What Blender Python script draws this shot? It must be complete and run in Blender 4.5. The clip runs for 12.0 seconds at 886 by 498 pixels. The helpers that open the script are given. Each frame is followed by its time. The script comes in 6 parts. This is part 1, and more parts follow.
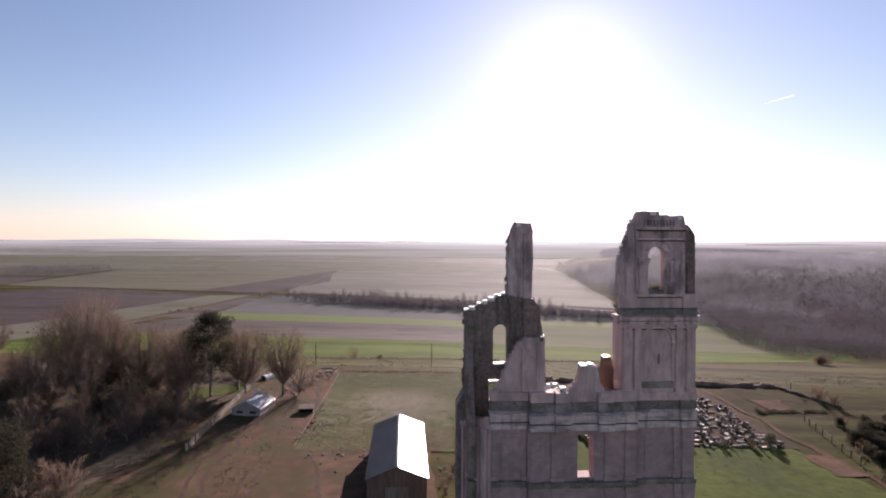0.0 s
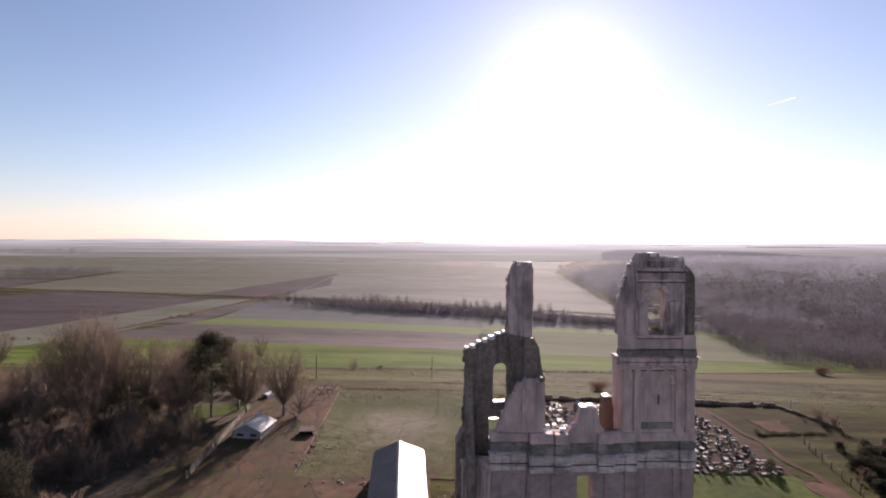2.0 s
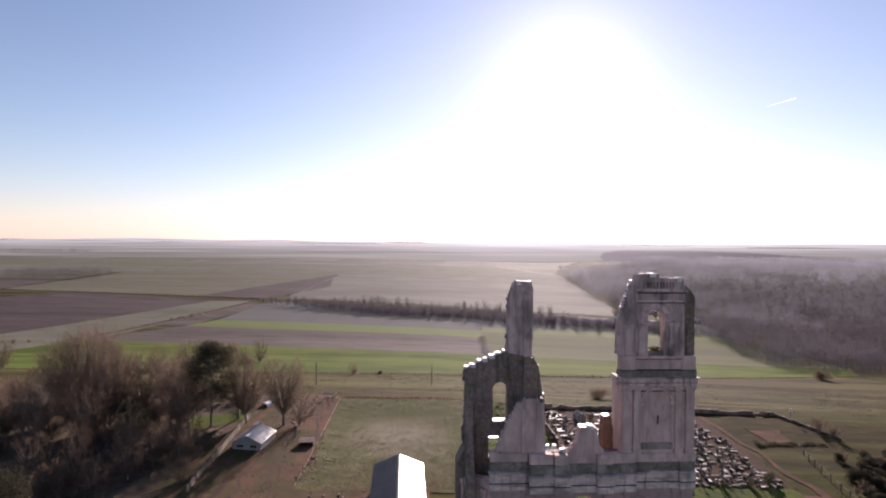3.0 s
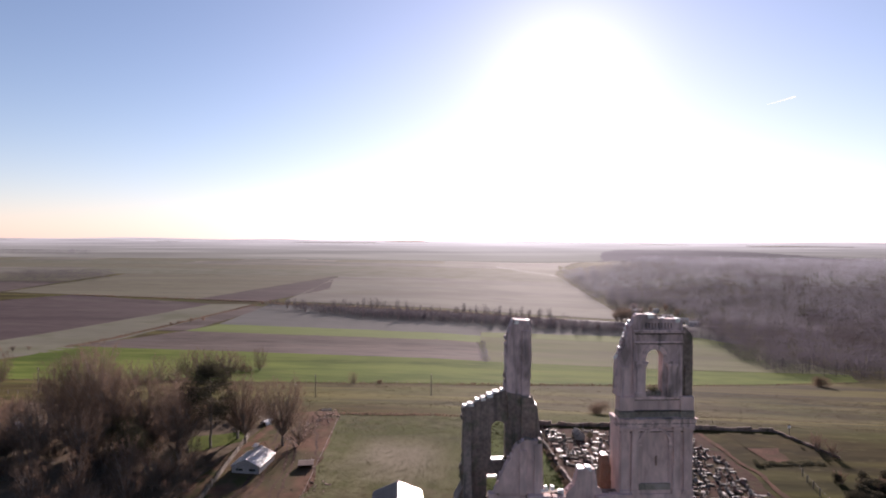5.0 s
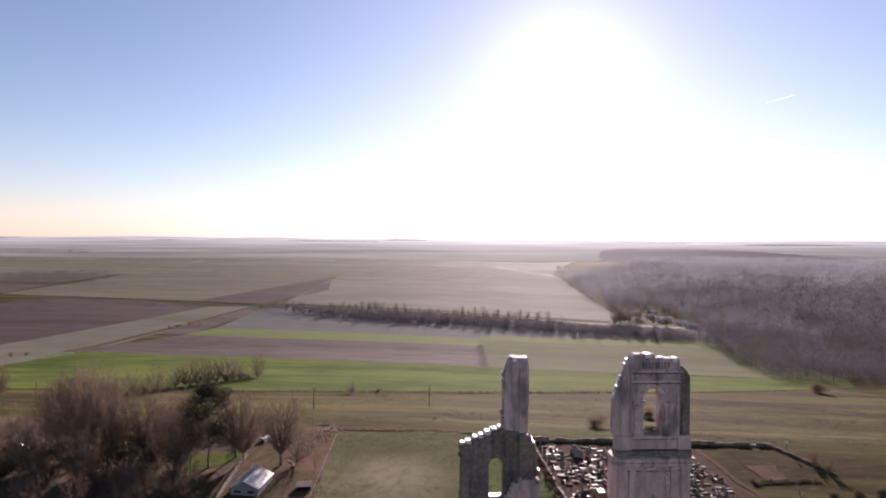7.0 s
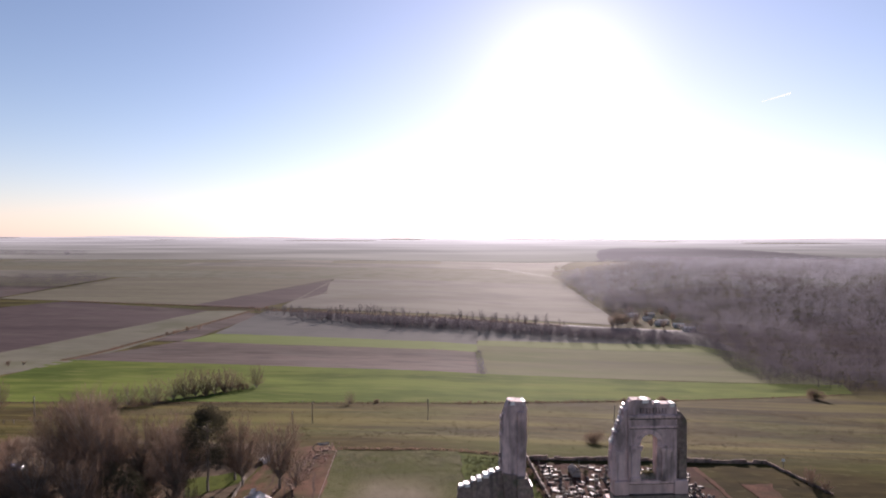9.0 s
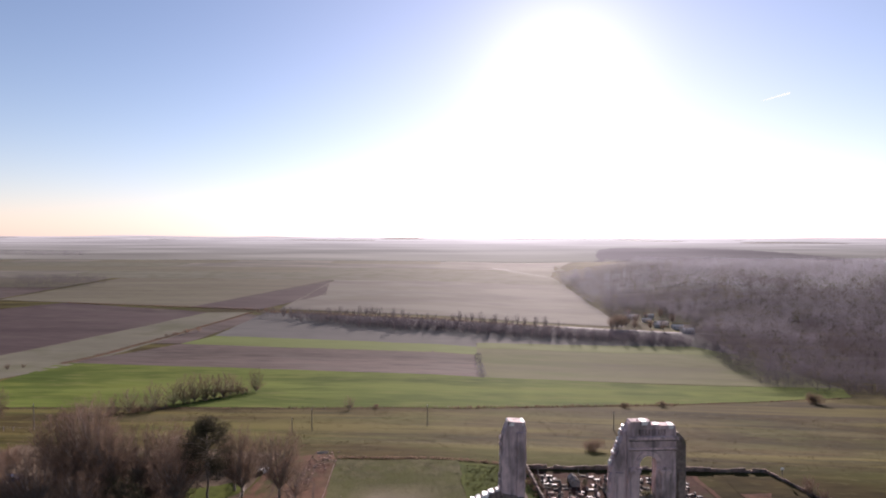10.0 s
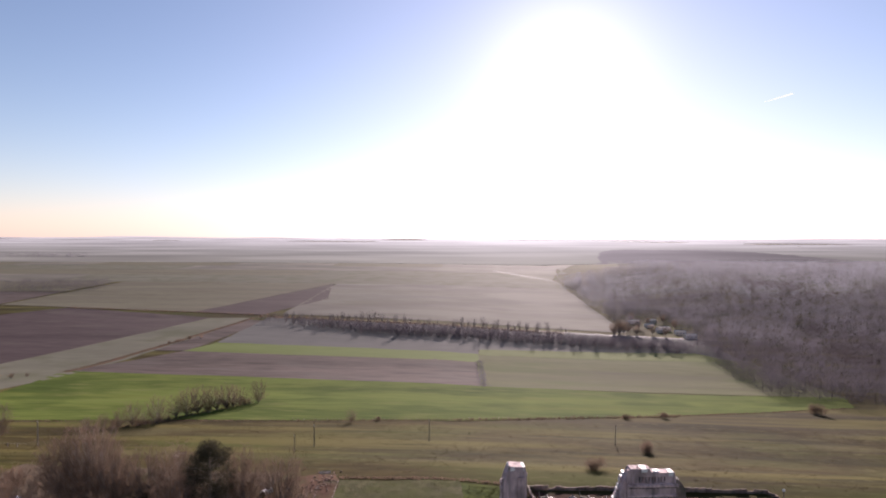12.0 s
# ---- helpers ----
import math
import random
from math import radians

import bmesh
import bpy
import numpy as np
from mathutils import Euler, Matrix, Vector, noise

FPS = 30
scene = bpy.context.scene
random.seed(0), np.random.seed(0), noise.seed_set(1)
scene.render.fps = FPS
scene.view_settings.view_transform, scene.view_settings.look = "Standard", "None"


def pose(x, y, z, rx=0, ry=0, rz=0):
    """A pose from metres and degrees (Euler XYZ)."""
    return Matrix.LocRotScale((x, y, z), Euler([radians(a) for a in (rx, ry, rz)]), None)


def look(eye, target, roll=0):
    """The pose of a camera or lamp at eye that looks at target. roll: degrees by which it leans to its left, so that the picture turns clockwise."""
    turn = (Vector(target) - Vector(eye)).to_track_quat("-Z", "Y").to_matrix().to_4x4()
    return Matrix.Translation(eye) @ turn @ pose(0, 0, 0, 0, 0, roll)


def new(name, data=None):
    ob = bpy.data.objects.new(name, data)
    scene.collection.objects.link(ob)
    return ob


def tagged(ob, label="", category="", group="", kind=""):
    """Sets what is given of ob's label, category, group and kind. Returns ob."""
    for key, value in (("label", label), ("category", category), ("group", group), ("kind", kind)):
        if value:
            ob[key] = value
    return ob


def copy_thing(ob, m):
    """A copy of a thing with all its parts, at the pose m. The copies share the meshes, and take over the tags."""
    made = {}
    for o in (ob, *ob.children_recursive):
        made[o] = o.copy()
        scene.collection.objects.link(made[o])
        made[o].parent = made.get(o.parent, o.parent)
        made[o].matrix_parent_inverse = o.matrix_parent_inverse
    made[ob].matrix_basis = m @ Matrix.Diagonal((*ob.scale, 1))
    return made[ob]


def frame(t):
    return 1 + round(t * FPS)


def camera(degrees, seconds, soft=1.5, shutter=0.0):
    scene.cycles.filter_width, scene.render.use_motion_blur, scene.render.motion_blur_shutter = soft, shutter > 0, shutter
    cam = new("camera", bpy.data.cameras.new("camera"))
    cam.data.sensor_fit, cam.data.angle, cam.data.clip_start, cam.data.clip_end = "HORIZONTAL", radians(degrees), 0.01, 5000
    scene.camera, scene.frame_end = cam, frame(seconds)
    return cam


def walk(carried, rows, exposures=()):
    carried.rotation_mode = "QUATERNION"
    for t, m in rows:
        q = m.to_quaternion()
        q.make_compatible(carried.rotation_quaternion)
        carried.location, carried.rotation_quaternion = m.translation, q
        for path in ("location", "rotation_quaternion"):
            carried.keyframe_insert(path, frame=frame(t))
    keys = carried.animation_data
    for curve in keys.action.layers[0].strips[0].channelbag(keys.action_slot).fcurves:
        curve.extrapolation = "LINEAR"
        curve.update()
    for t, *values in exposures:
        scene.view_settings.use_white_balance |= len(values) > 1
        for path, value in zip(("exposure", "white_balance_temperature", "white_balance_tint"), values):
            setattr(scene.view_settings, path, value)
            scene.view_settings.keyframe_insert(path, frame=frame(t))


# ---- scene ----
# the camera and its climb
cam = camera(76.6, 12.0, soft=2.0)
PATH = [
    (0, (0.867, 1.087, 40.524), (0.876, 3.086, 40.493), 0.2),
    (0.5, (0.928, 1.041, 41.611), (0.935, 3.041, 41.581), 0.3),
    (1, (0.915, 0.984, 42.692), (0.922, 2.984, 42.664), 0.3),
    (1.5, (0.87, 0.992, 43.8), (0.877, 2.992, 43.771), 0.4),
    (2, (0.873, 0.944, 44.913), (0.879, 2.943, 44.884), 0.4),
    (2.5, (0.834, 0.92, 46.072), (0.841, 2.92, 46.042), 0.4),
    (3, (0.837, 0.891, 47.177), (0.843, 2.891, 47.147), 0.5),
    (5, (1.011, 1.021, 51.886), (1.018, 3.02, 51.85), 0.4),
    (5.5, (1.054, 1.027, 53.034), (1.061, 3.027, 52.996), 0.5),
    (6, (1.022, 1.057, 54.205), (1.032, 3.057, 54.165), 0.5),
    (6.5, (1.066, 1.16, 55.373), (1.077, 3.159, 55.33), 0.4),
    (7, (1.08, 1.143, 56.495), (1.092, 3.142, 56.451), 0.4),
    (9, (1.046, 1.034, 61.852), (1.066, 3.034, 61.802), 0.2),
    (9.5, (1.056, 0.996, 63.082), (1.077, 2.996, 63.03), 0.2),
    (10, (1.02, 1.027, 64.392), (1.042, 3.026, 64.339), 0.2),
    (10.5, (0.991, 0.977, 65.679), (1.014, 2.976, 65.626), 0.1),
    (11, (1.017, 0.849, 67.017), (1.037, 2.849, 66.963), 0.1),
    (11.5, (1.069, 0.793, 68.406), (1.087, 2.792, 68.354), 0.1),
    (12, (1.131, 0.696, 69.751), (1.145, 2.695, 69.699), 0.2),
]
walk(cam, [(t, look(eye, target, roll)) for t, eye, target, roll in PATH],
     exposures=[(0.0, 1.25, 6500, 31), (12.0, 1.25, 6500, 31)])

# ---- world, sun ----
SKY, GLOW_IN, GLOW_MID, GLOW_OUT, HAZE, SUN = 0.0455, 3.2, 0.6, 1.8, 1.35, 5.0
SUN_AZ, SUN_EL = 12.4, 16.0          # degrees right of +Y, above the horizon
world = bpy.data.worlds.new("sky")
scene.world = world
world.use_nodes = True
wn, wl = world.node_tree.nodes, world.node_tree.links
sky = wn.new("ShaderNodeTexSky")
sky.sky_type, sky.sun_disc = "NISHITA", False
sky.sun_elevation, sky.sun_rotation = radians(SUN_EL), radians(SUN_AZ)
sky.altitude, sky.air_density, sky.dust_density, sky.ozone_density = 100, 1.0, 0.05, 1.0
# haze low over the plain and the bright aureole round the sun, by direction alone
SUN_DIR = Vector((math.sin(radians(SUN_AZ)) * math.cos(radians(SUN_EL)),
                  math.cos(radians(SUN_AZ)) * math.cos(radians(SUN_EL)), math.sin(radians(SUN_EL))))
coord, norm, dotp, sep = wn.new("ShaderNodeTexCoord"), wn.new("ShaderNodeVectorMath"), wn.new("ShaderNodeVectorMath"), wn.new("ShaderNodeSeparateXYZ")
norm.operation, dotp.operation = "NORMALIZE", "DOT_PRODUCT"
dotp.inputs[1].default_value = SUN_DIR
wl.new(coord.outputs["Generated"], norm.inputs[0])
wl.new(norm.outputs[0], dotp.inputs[0])
wl.new(norm.outputs[0], sep.inputs[0])


def calc(op, a, b=0.0):
    n = wn.new("ShaderNodeMath")
    n.operation = op
    for i, v in enumerate((a, b)):
        if isinstance(v, (int, float)):
            n.inputs[i].default_value = v
        else:
            wl.new(v, n.inputs[i])
    return n.outputs[0]


def tint(value, colour):
    n = wn.new("ShaderNodeVectorMath")
    n.operation = "SCALE"
    n.inputs[0].default_value = colour
    wl.new(value, n.inputs["Scale"])
    return n.outputs[0]


def plus(a, b):
    n = wn.new("ShaderNodeVectorMath")
    n.operation = "ADD"
    wl.new(a, n.inputs[0])
    wl.new(b, n.inputs[1])
    return n.outputs[0]


facing = calc("MAXIMUM", dotp.outputs["Value"], 0.0)
glow = calc("ADD", calc("ADD", calc("MULTIPLY", calc("POWER", facing, 150.0), GLOW_IN), calc("MULTIPLY", calc("POWER", facing, 42.0), GLOW_MID)),
            calc("MULTIPLY", calc("POWER", facing, 9.0), GLOW_OUT))
up = calc("MAXIMUM", sep.outputs[2], 0.0)
low = calc("MULTIPLY", calc("POWER", calc("SUBTRACT", 1.0, up), 20.0), calc("ADD", HAZE, calc("MULTIPLY", calc("POWER", facing, 8.0), 5.0)))
low = calc("ADD", low, calc("MULTIPLY", calc("POWER", calc("SUBTRACT", 1.0, up), 6.0), calc("MULTIPLY", calc("POWER", facing, 12.0), 6.0)))
total = plus(plus(sky.outputs[0], tint(glow, (1.0, 0.96, 0.95))), tint(low, (1.0, 0.79, 0.93)))
warm = wn.new("ShaderNodeVectorMath")
warm.operation = "MULTIPLY"
hue = wn.new("ShaderNodeMix")
hue.data_type = "VECTOR"
hue.inputs[4].default_value, hue.inputs[5].default_value = (1.05, 1.09, 1.13), (0.82, 0.835, 1.09)
wl.new(calc("POWER", calc("SUBTRACT", 1.0, up), 13.0), hue.inputs[0])
wl.new(hue.outputs[1], warm.inputs[1])
wl.new(total, warm.inputs[0])
wl.new(warm.outputs[0], wn["Background"].inputs[0])
wn["Background"].inputs[1].default_value = SKY
sun_data = bpy.data.lights.new("sun", "SUN")
sun_data.energy, sun_data.angle, sun_data.color = SUN, radians(0.6), (1.0, 0.93, 0.82)
sun = new("sun", sun_data)
sun.matrix_world = look(SUN_DIR * 300, (0, 0, 0))

# ---- helpers of this scene ----
def obj_from(name, bm, material, parent=None):
    me = bpy.data.meshes.new(name)
    bmesh.ops.recalc_face_normals(bm, faces=bm.faces[:])
    bm.to_mesh(me)
    bm.free()
    me.materials.append(material)
    ob = new(name, me)
    ob.parent = parent
    return ob


def part(name, bm, material, parent, label=""):
    """Links a bmesh as one mesh object under a thing or a part."""
    return tagged(obj_from(name, bm, material, parent), label)


def thing(name, m, label, category, group="", kind=""):
    ob = new(name)
    ob.empty_display_size = 0.2
    ob.matrix_world = m
    return tagged(ob, label, category, group, kind)


def box(bm, x0, x1, y0, y1, z0, z1, bev=0.0):
    """An axis-aligned block, added to bm, with eased edges if bev is given."""
    r = bmesh.ops.create_cube(bm, size=1.0, matrix=Matrix.Translation(((x0 + x1) / 2, (y0 + y1) / 2, (z0 + z1) / 2))
                              @ Matrix.Diagonal((x1 - x0, y1 - y0, z1 - z0, 1)))
    if bev:
        edges = list({e for v in r["verts"] for e in v.link_edges})
        bmesh.ops.bevel(bm, geom=edges, offset=bev, segments=1, affect="EDGES")
    return bm


def boxes(*args, bev=0.0):
    bm = bmesh.new()
    for a in args:
        box(bm, *a, bev=bev)
    return bm


def slab(outline, holes, v0, v1):
    """A wall of outline (u, z), with holes through it, between the depths v0 and v1."""
    from mathutils.geometry import tessellate_polygon
    loops = [[Vector((u, 0, z)) for u, z in loop] for loop in [outline, *holes]]
    flat = [p for loop in loops for p in loop]
    bm = bmesh.new()
    a = [bm.verts.new((p.x, v0, p.z)) for p in flat]
    b = [bm.verts.new((p.x, v1, p.z)) for p in flat]
    for tri in tessellate_polygon([[Vector((p.x, p.z, 0)) for p in loop] for loop in loops]):
        try:
            bm.faces.new([a[i] for i in tri])
            bm.faces.new([b[i] for i in reversed(tri)])
        except ValueError:
            pass
    n = 0
    for loop in loops:
        k = len(loop)
        for i in range(k):
            j = (i + 1) % k
            try:
                bm.faces.new([a[n + i], a[n + j], b[n + j], b[n + i]])
            except ValueError:
                pass
        n += k
    return bm


def ragged(points, amp, step, rng):
    """Broken masonry edge through the points: blocky steps about `step` long."""
    out = []
    for (u0, z0), (u1, z1) in zip(points, points[1:]):
        n = max(1, int(math.hypot(u1 - u0, z1 - z0) / step))
        for i in range(n):
            f = i / n
            j = amp if i else 0
            out.append((u0 + (u1 - u0) * f + rng.uniform(-j, j), z0 + (z1 - z0) * f + rng.uniform(-j, j)))
    out.append(points[-1])
    return out


def arch(u, z0, w, h, n=10, flat=1.0):
    """The outline of a round-headed opening."""
    r = w / 2
    pts = [(u - r, z0), (u + r, z0)]
    zc = z0 + h - r * flat
    return pts + [(u + r * math.cos(math.pi * i / n), zc + r * flat * math.sin(math.pi * i / n)) for i in range(n + 1)]


def joined(name, verts, faces, material, parent=None):
    me = bpy.data.meshes.new(name)
    me.from_pydata(verts, [], faces)
    me.materials.append(material)
    ob = new(name, me)
    ob.parent = parent
    return ob


def beam(verts, faces, p, q, r0, r1, sides=4):
    """A tapered prism from p to q, appended to the lists."""
    d = (q - p).normalized()
    a = d.orthogonal().normalized()
    b = d.cross(a)
    n = len(verts)
    for c, r in ((p, r0), (q, r1)):
        for i in range(sides):
            t = 2 * math.pi * i / sides
            verts.append(tuple(c + (a * math.cos(t) + b * math.sin(t)) * r))
    for i in range(sides):
        j = (i + 1) % sides
        faces.append((n + i, n + j, n + sides + j, n + sides + i))
    faces.append(tuple(n + sides + i for i in range(sides)))


# ---- materials ----
def surface(name, dark, light, fine=1.0, coarse=0.1, rough=0.85, spec=0.3, bump=0.3, bump_dist=0.03, stain=None, stain_scale=0.3,
            stain_amount=0.5, stretch=(1, 1, 1), metal=0.0, turn=0.0, per_object=0.0, streak=None, streak_amount=0.6, sheer=0.0):
    """Two scales of noise between two colours, an optional stain of its own shape, and relief."""
    m = bpy.data.materials.new(name)
    m.use_nodes = True
    n, l = m.node_tree.nodes, m.node_tree.links
    bsdf = n["Principled BSDF"]
    geo, mapping = n.new("ShaderNodeNewGeometry"), n.new("ShaderNodeMapping")
    mapping.inputs["Scale"].default_value = stretch
    mapping.inputs["Rotation"].default_value = (0, 0, radians(turn))
    l.new(geo.outputs["Position"], mapping.inputs["Vector"])

    def noise_tex(scale, detail, vec=mapping.outputs[0]):
        t = n.new("ShaderNodeTexNoise")
        t.inputs["Scale"].default_value, t.inputs["Detail"].default_value = scale, detail
        l.new(vec, t.inputs["Vector"])
        return t

    f, c = noise_tex(fine, 6), noise_tex(coarse, 4)
    add = n.new("ShaderNodeMath")
    add.operation = "ADD"
    l.new(f.outputs["Fac"], add.inputs[0])
    l.new(c.outputs["Fac"], add.inputs[1])
    ramp = n.new("ShaderNodeMapRange")
    ramp.inputs[1].default_value, ramp.inputs[2].default_value = 0.76, 1.24
    l.new(add.outputs[0], ramp.inputs[0])
    mix = n.new("ShaderNodeMix")
    mix.data_type = "RGBA"
    mix.inputs[6].default_value, mix.inputs[7].default_value = (*dark, 1), (*light, 1)
    l.new(ramp.outputs[0], mix.inputs[0])
    col = mix.outputs[2]
    if stain:
        s = noise_tex(stain_scale, 5)
        sr = n.new("ShaderNodeMapRange")
        sr.inputs[1].default_value, sr.inputs[2].default_value = 0.5, 0.68
        sr.inputs[4].default_value = stain_amount
        l.new(s.outputs["Fac"], sr.inputs[0])
        sm = n.new("ShaderNodeMix")
        sm.data_type = "RGBA"
        sm.inputs[7].default_value = (*stain, 1)
        l.new(sr.outputs[0], sm.inputs[0])
        l.new(col, sm.inputs[6])
        col = sm.outputs[2]
    if streak:
        smap = n.new("ShaderNodeMapping")
        smap.inputs["Scale"].default_value = (1.0, 1.0, 0.09)
        l.new(geo.outputs["Position"], smap.inputs["Vector"])
        s = noise_tex(1.7, 5, smap.outputs[0])
        sr = n.new("ShaderNodeMapRange")
        sr.inputs[1].default_value, sr.inputs[2].default_value, sr.inputs[4].default_value = 0.52, 0.70, streak_amount
        l.new(s.outputs["Fac"], sr.inputs[0])
        sm = n.new("ShaderNodeMix")
        sm.data_type = "RGBA"
        sm.inputs[7].default_value = (*streak, 1)
        l.new(sr.outputs[0], sm.inputs[0])
        l.new(col, sm.inputs[6])
        col = sm.outputs[2]
    if per_object:
        info, hsv, mr = n.new("ShaderNodeObjectInfo"), n.new("ShaderNodeHueSaturation"), n.new("ShaderNodeMapRange")
        mr.inputs[3].default_value, mr.inputs[4].default_value = 1 - per_object, 1 + per_object
        l.new(info.outputs["Random"], mr.inputs[0])
        l.new(mr.outputs[0], hsv.inputs["Value"])
        l.new(col, hsv.inputs["Color"])
        col = hsv.outputs[0]
    l.new(col, bsdf.inputs["Base Color"])
    bsdf.inputs["Roughness"].default_value = rough
    bsdf.inputs["Specular IOR Level"].default_value = spec
    bsdf.inputs["Metallic"].default_value = metal
    if bump:
        b = n.new("ShaderNodeBump")
        b.inputs["Strength"].default_value, b.inputs["Distance"].default_value = bump, bump_dist
        l.new(f.outputs["Fac"], b.inputs["Height"])
        l.new(b.outputs[0], bsdf.inputs["Normal"])
    if sheer:                      # thin twigs and leaves pass on part of the light from behind
        pass_on, both = n.new("ShaderNodeBsdfTranslucent"), n.new("ShaderNodeMixShader")
        l.new(col, pass_on.inputs["Color"])
        both.inputs[0].default_value = sheer
        l.new(bsdf.outputs[0], both.inputs[1])
        l.new(pass_on.outputs[0], both.inputs[2])
        l.new(both.outputs[0], n["Material Output"].inputs["Surface"])
    return m


STONE = surface("weathered_limestone", (0.4869, 0.3405, 0.308), (0.7537, 0.5426, 0.4972), fine=2.2, coarse=0.35, bump=0.5, bump_dist=0.05,
                stain=(0.25, 0.2, 0.18), stain_scale=0.55, stain_amount=0.6, stretch=(1, 1, 0.45), streak=(0.18, 0.145, 0.13), streak_amount=0.28)
# facade stone darkened for dirt and for dimmer light low on the front
LOWER_STONE = surface("lower_front_stone", (0.3309, 0.2276, 0.2162), (0.496, 0.3457, 0.3296), fine=1.3, coarse=0.35, bump=0.5, bump_dist=0.05,
                 stain=(0.26, 0.21, 0.2), stain_scale=0.45, stain_amount=0.5, stretch=(1, 1, 1.3), streak=(0.24, 0.19, 0.18), streak_amount=0.14)
STONE_GREY = surface("sooty_tower_stone", (0.4505, 0.3285, 0.3111), (0.6759, 0.5033, 0.4753), fine=2.2, coarse=0.35, bump=0.6, bump_dist=0.06,
                     stain=(0.15, 0.12, 0.112), stain_scale=0.6, stain_amount=0.75, stretch=(1, 1, 0.5), streak=(0.085, 0.07, 0.064), streak_amount=0.7)
# black crust, and the shade under mouldings and inside the slit, as colour
CRUST_SHADE = surface("black_crust_and_shade", (0.045, 0.038, 0.034), (0.085, 0.072, 0.064), fine=4, coarse=0.7, bump=0.4, bump_dist=0.03)
# moss, plus the shade on inner and right-hand walls, in one dark tone
STONE_DARK = surface("mossy_dark_masonry", (0.1591, 0.1183, 0.0969), (0.307, 0.2346, 0.1989), fine=2.5, coarse=0.4, bump=0.7, bump_dist=0.08,
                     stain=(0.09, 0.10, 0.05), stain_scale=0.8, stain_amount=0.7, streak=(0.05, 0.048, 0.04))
STONE_CORNICE = surface("cornice_limestone", (0.504, 0.3588, 0.3336), (0.7812, 0.575, 0.5376), fine=3.0, coarse=0.5, bump=0.4, bump_dist=0.04,
                        stain=(0.15, 0.125, 0.11), stain_scale=0.9, stain_amount=0.75, streak=(0.10, 0.085, 0.075), streak_amount=0.7)
PALE_CORNICE = surface("pale_cornice_limestone", (0.528, 0.4125, 0.3872), (0.814, 0.66, 0.6215), fine=2.4, coarse=0.4, bump=0.4, bump_dist=0.04,
                       stain=(0.20, 0.165, 0.15), stain_scale=0.8, stain_amount=0.75, stretch=(0.5, 1, 1.6), streak=(0.16, 0.135, 0.12))
MOSS_LEDGE = surface("mossy_ledge", (0.12, 0.108, 0.084), (0.27, 0.232, 0.192), fine=4, coarse=0.6, bump=0.6, bump_dist=0.05,
                     stain=(0.42, 0.35, 0.31), stain_scale=0.7, stain_amount=0.75)
# whiter than the walls: sunlight on broken tops is put into this colour
BRIGHT_WHITE = surface("bright_white_top", (0.62, 0.60, 0.56), (0.82, 0.80, 0.76), fine=4, coarse=1, rough=0.45, spec=0.55, bump=0.3, bump_dist=0.04, per_object=0.12)
BRICK = surface("old_red_brick", (0.1275, 0.0723, 0.051), (0.2295, 0.1318, 0.0935), fine=6, coarse=0.7, bump=0.6, bump_dist=0.03, stain=(0.14, 0.11, 0.09), stain_scale=1.2)
GRASS = surface("rough_pasture", (0.0227, 0.0184, 0.0062), (0.0532, 0.04, 0.0135), fine=0.25, coarse=0.02, rough=0.95, spec=0.02, bump=0.7, bump_dist=0.25,
                stain=(0.085, 0.077, 0.034), stain_scale=0.03, stain_amount=0.6, stretch=(0.5, 1.6, 1))


def overgrown(m, colour, scale, stretch, lo, hi, amount, region=None, detail=5):
    """Grows patches of another colour over a ground material; region (x0, x1, y0, y1) keeps them to one soft-edged tract."""
    n, l = m.node_tree.nodes, m.node_tree.links
    bsdf = n["Principled BSDF"]
    old = bsdf.inputs["Base Color"].links[0].from_socket
    geo, mapping, tex, mr, mix = n.new("ShaderNodeNewGeometry"), n.new("ShaderNodeMapping"), n.new("ShaderNodeTexNoise"), n.new("ShaderNodeMapRange"), n.new("ShaderNodeMix")
    mapping.inputs["Scale"].default_value = stretch
    mapping.inputs["Location"].default_value = (scale * 900, 31, 0)
    l.new(geo.outputs["Position"], mapping.inputs[0])
    l.new(mapping.outputs[0], tex.inputs["Vector"])
    tex.inputs["Scale"].default_value, tex.inputs["Detail"].default_value = scale, detail
    mr.inputs[1].default_value, mr.inputs[2].default_value, mr.inputs[4].default_value = lo, hi, amount
    l.new(tex.outputs["Fac"], mr.inputs[0])
    fac = mr.outputs[0]
    if region:
        sepa = n.new("ShaderNodeSeparateXYZ")
        l.new(geo.outputs["Position"], sepa.inputs[0])
        for axis, a, b in ((0, *region[0]), (0, *region[1]), (1, *region[2]), (1, *region[3])):
            edge, mul = n.new("ShaderNodeMapRange"), n.new("ShaderNodeMath")
            edge.inputs[1].default_value, edge.inputs[2].default_value = a, b
            l.new(sepa.outputs[axis], edge.inputs[0])
            mul.operation = "MULTIPLY"
            l.new(fac, mul.inputs[0])
            l.new(edge.outputs[0], mul.inputs[1])
            fac = mul.outputs[0]
    mix.data_type = "RGBA"
    mix.inputs[7].default_value = (*colour, 1)
    l.new(fac, mix.inputs[0])
    l.new(old, mix.inputs[6])
    l.new(mix.outputs[2], bsdf.inputs["Base Color"])


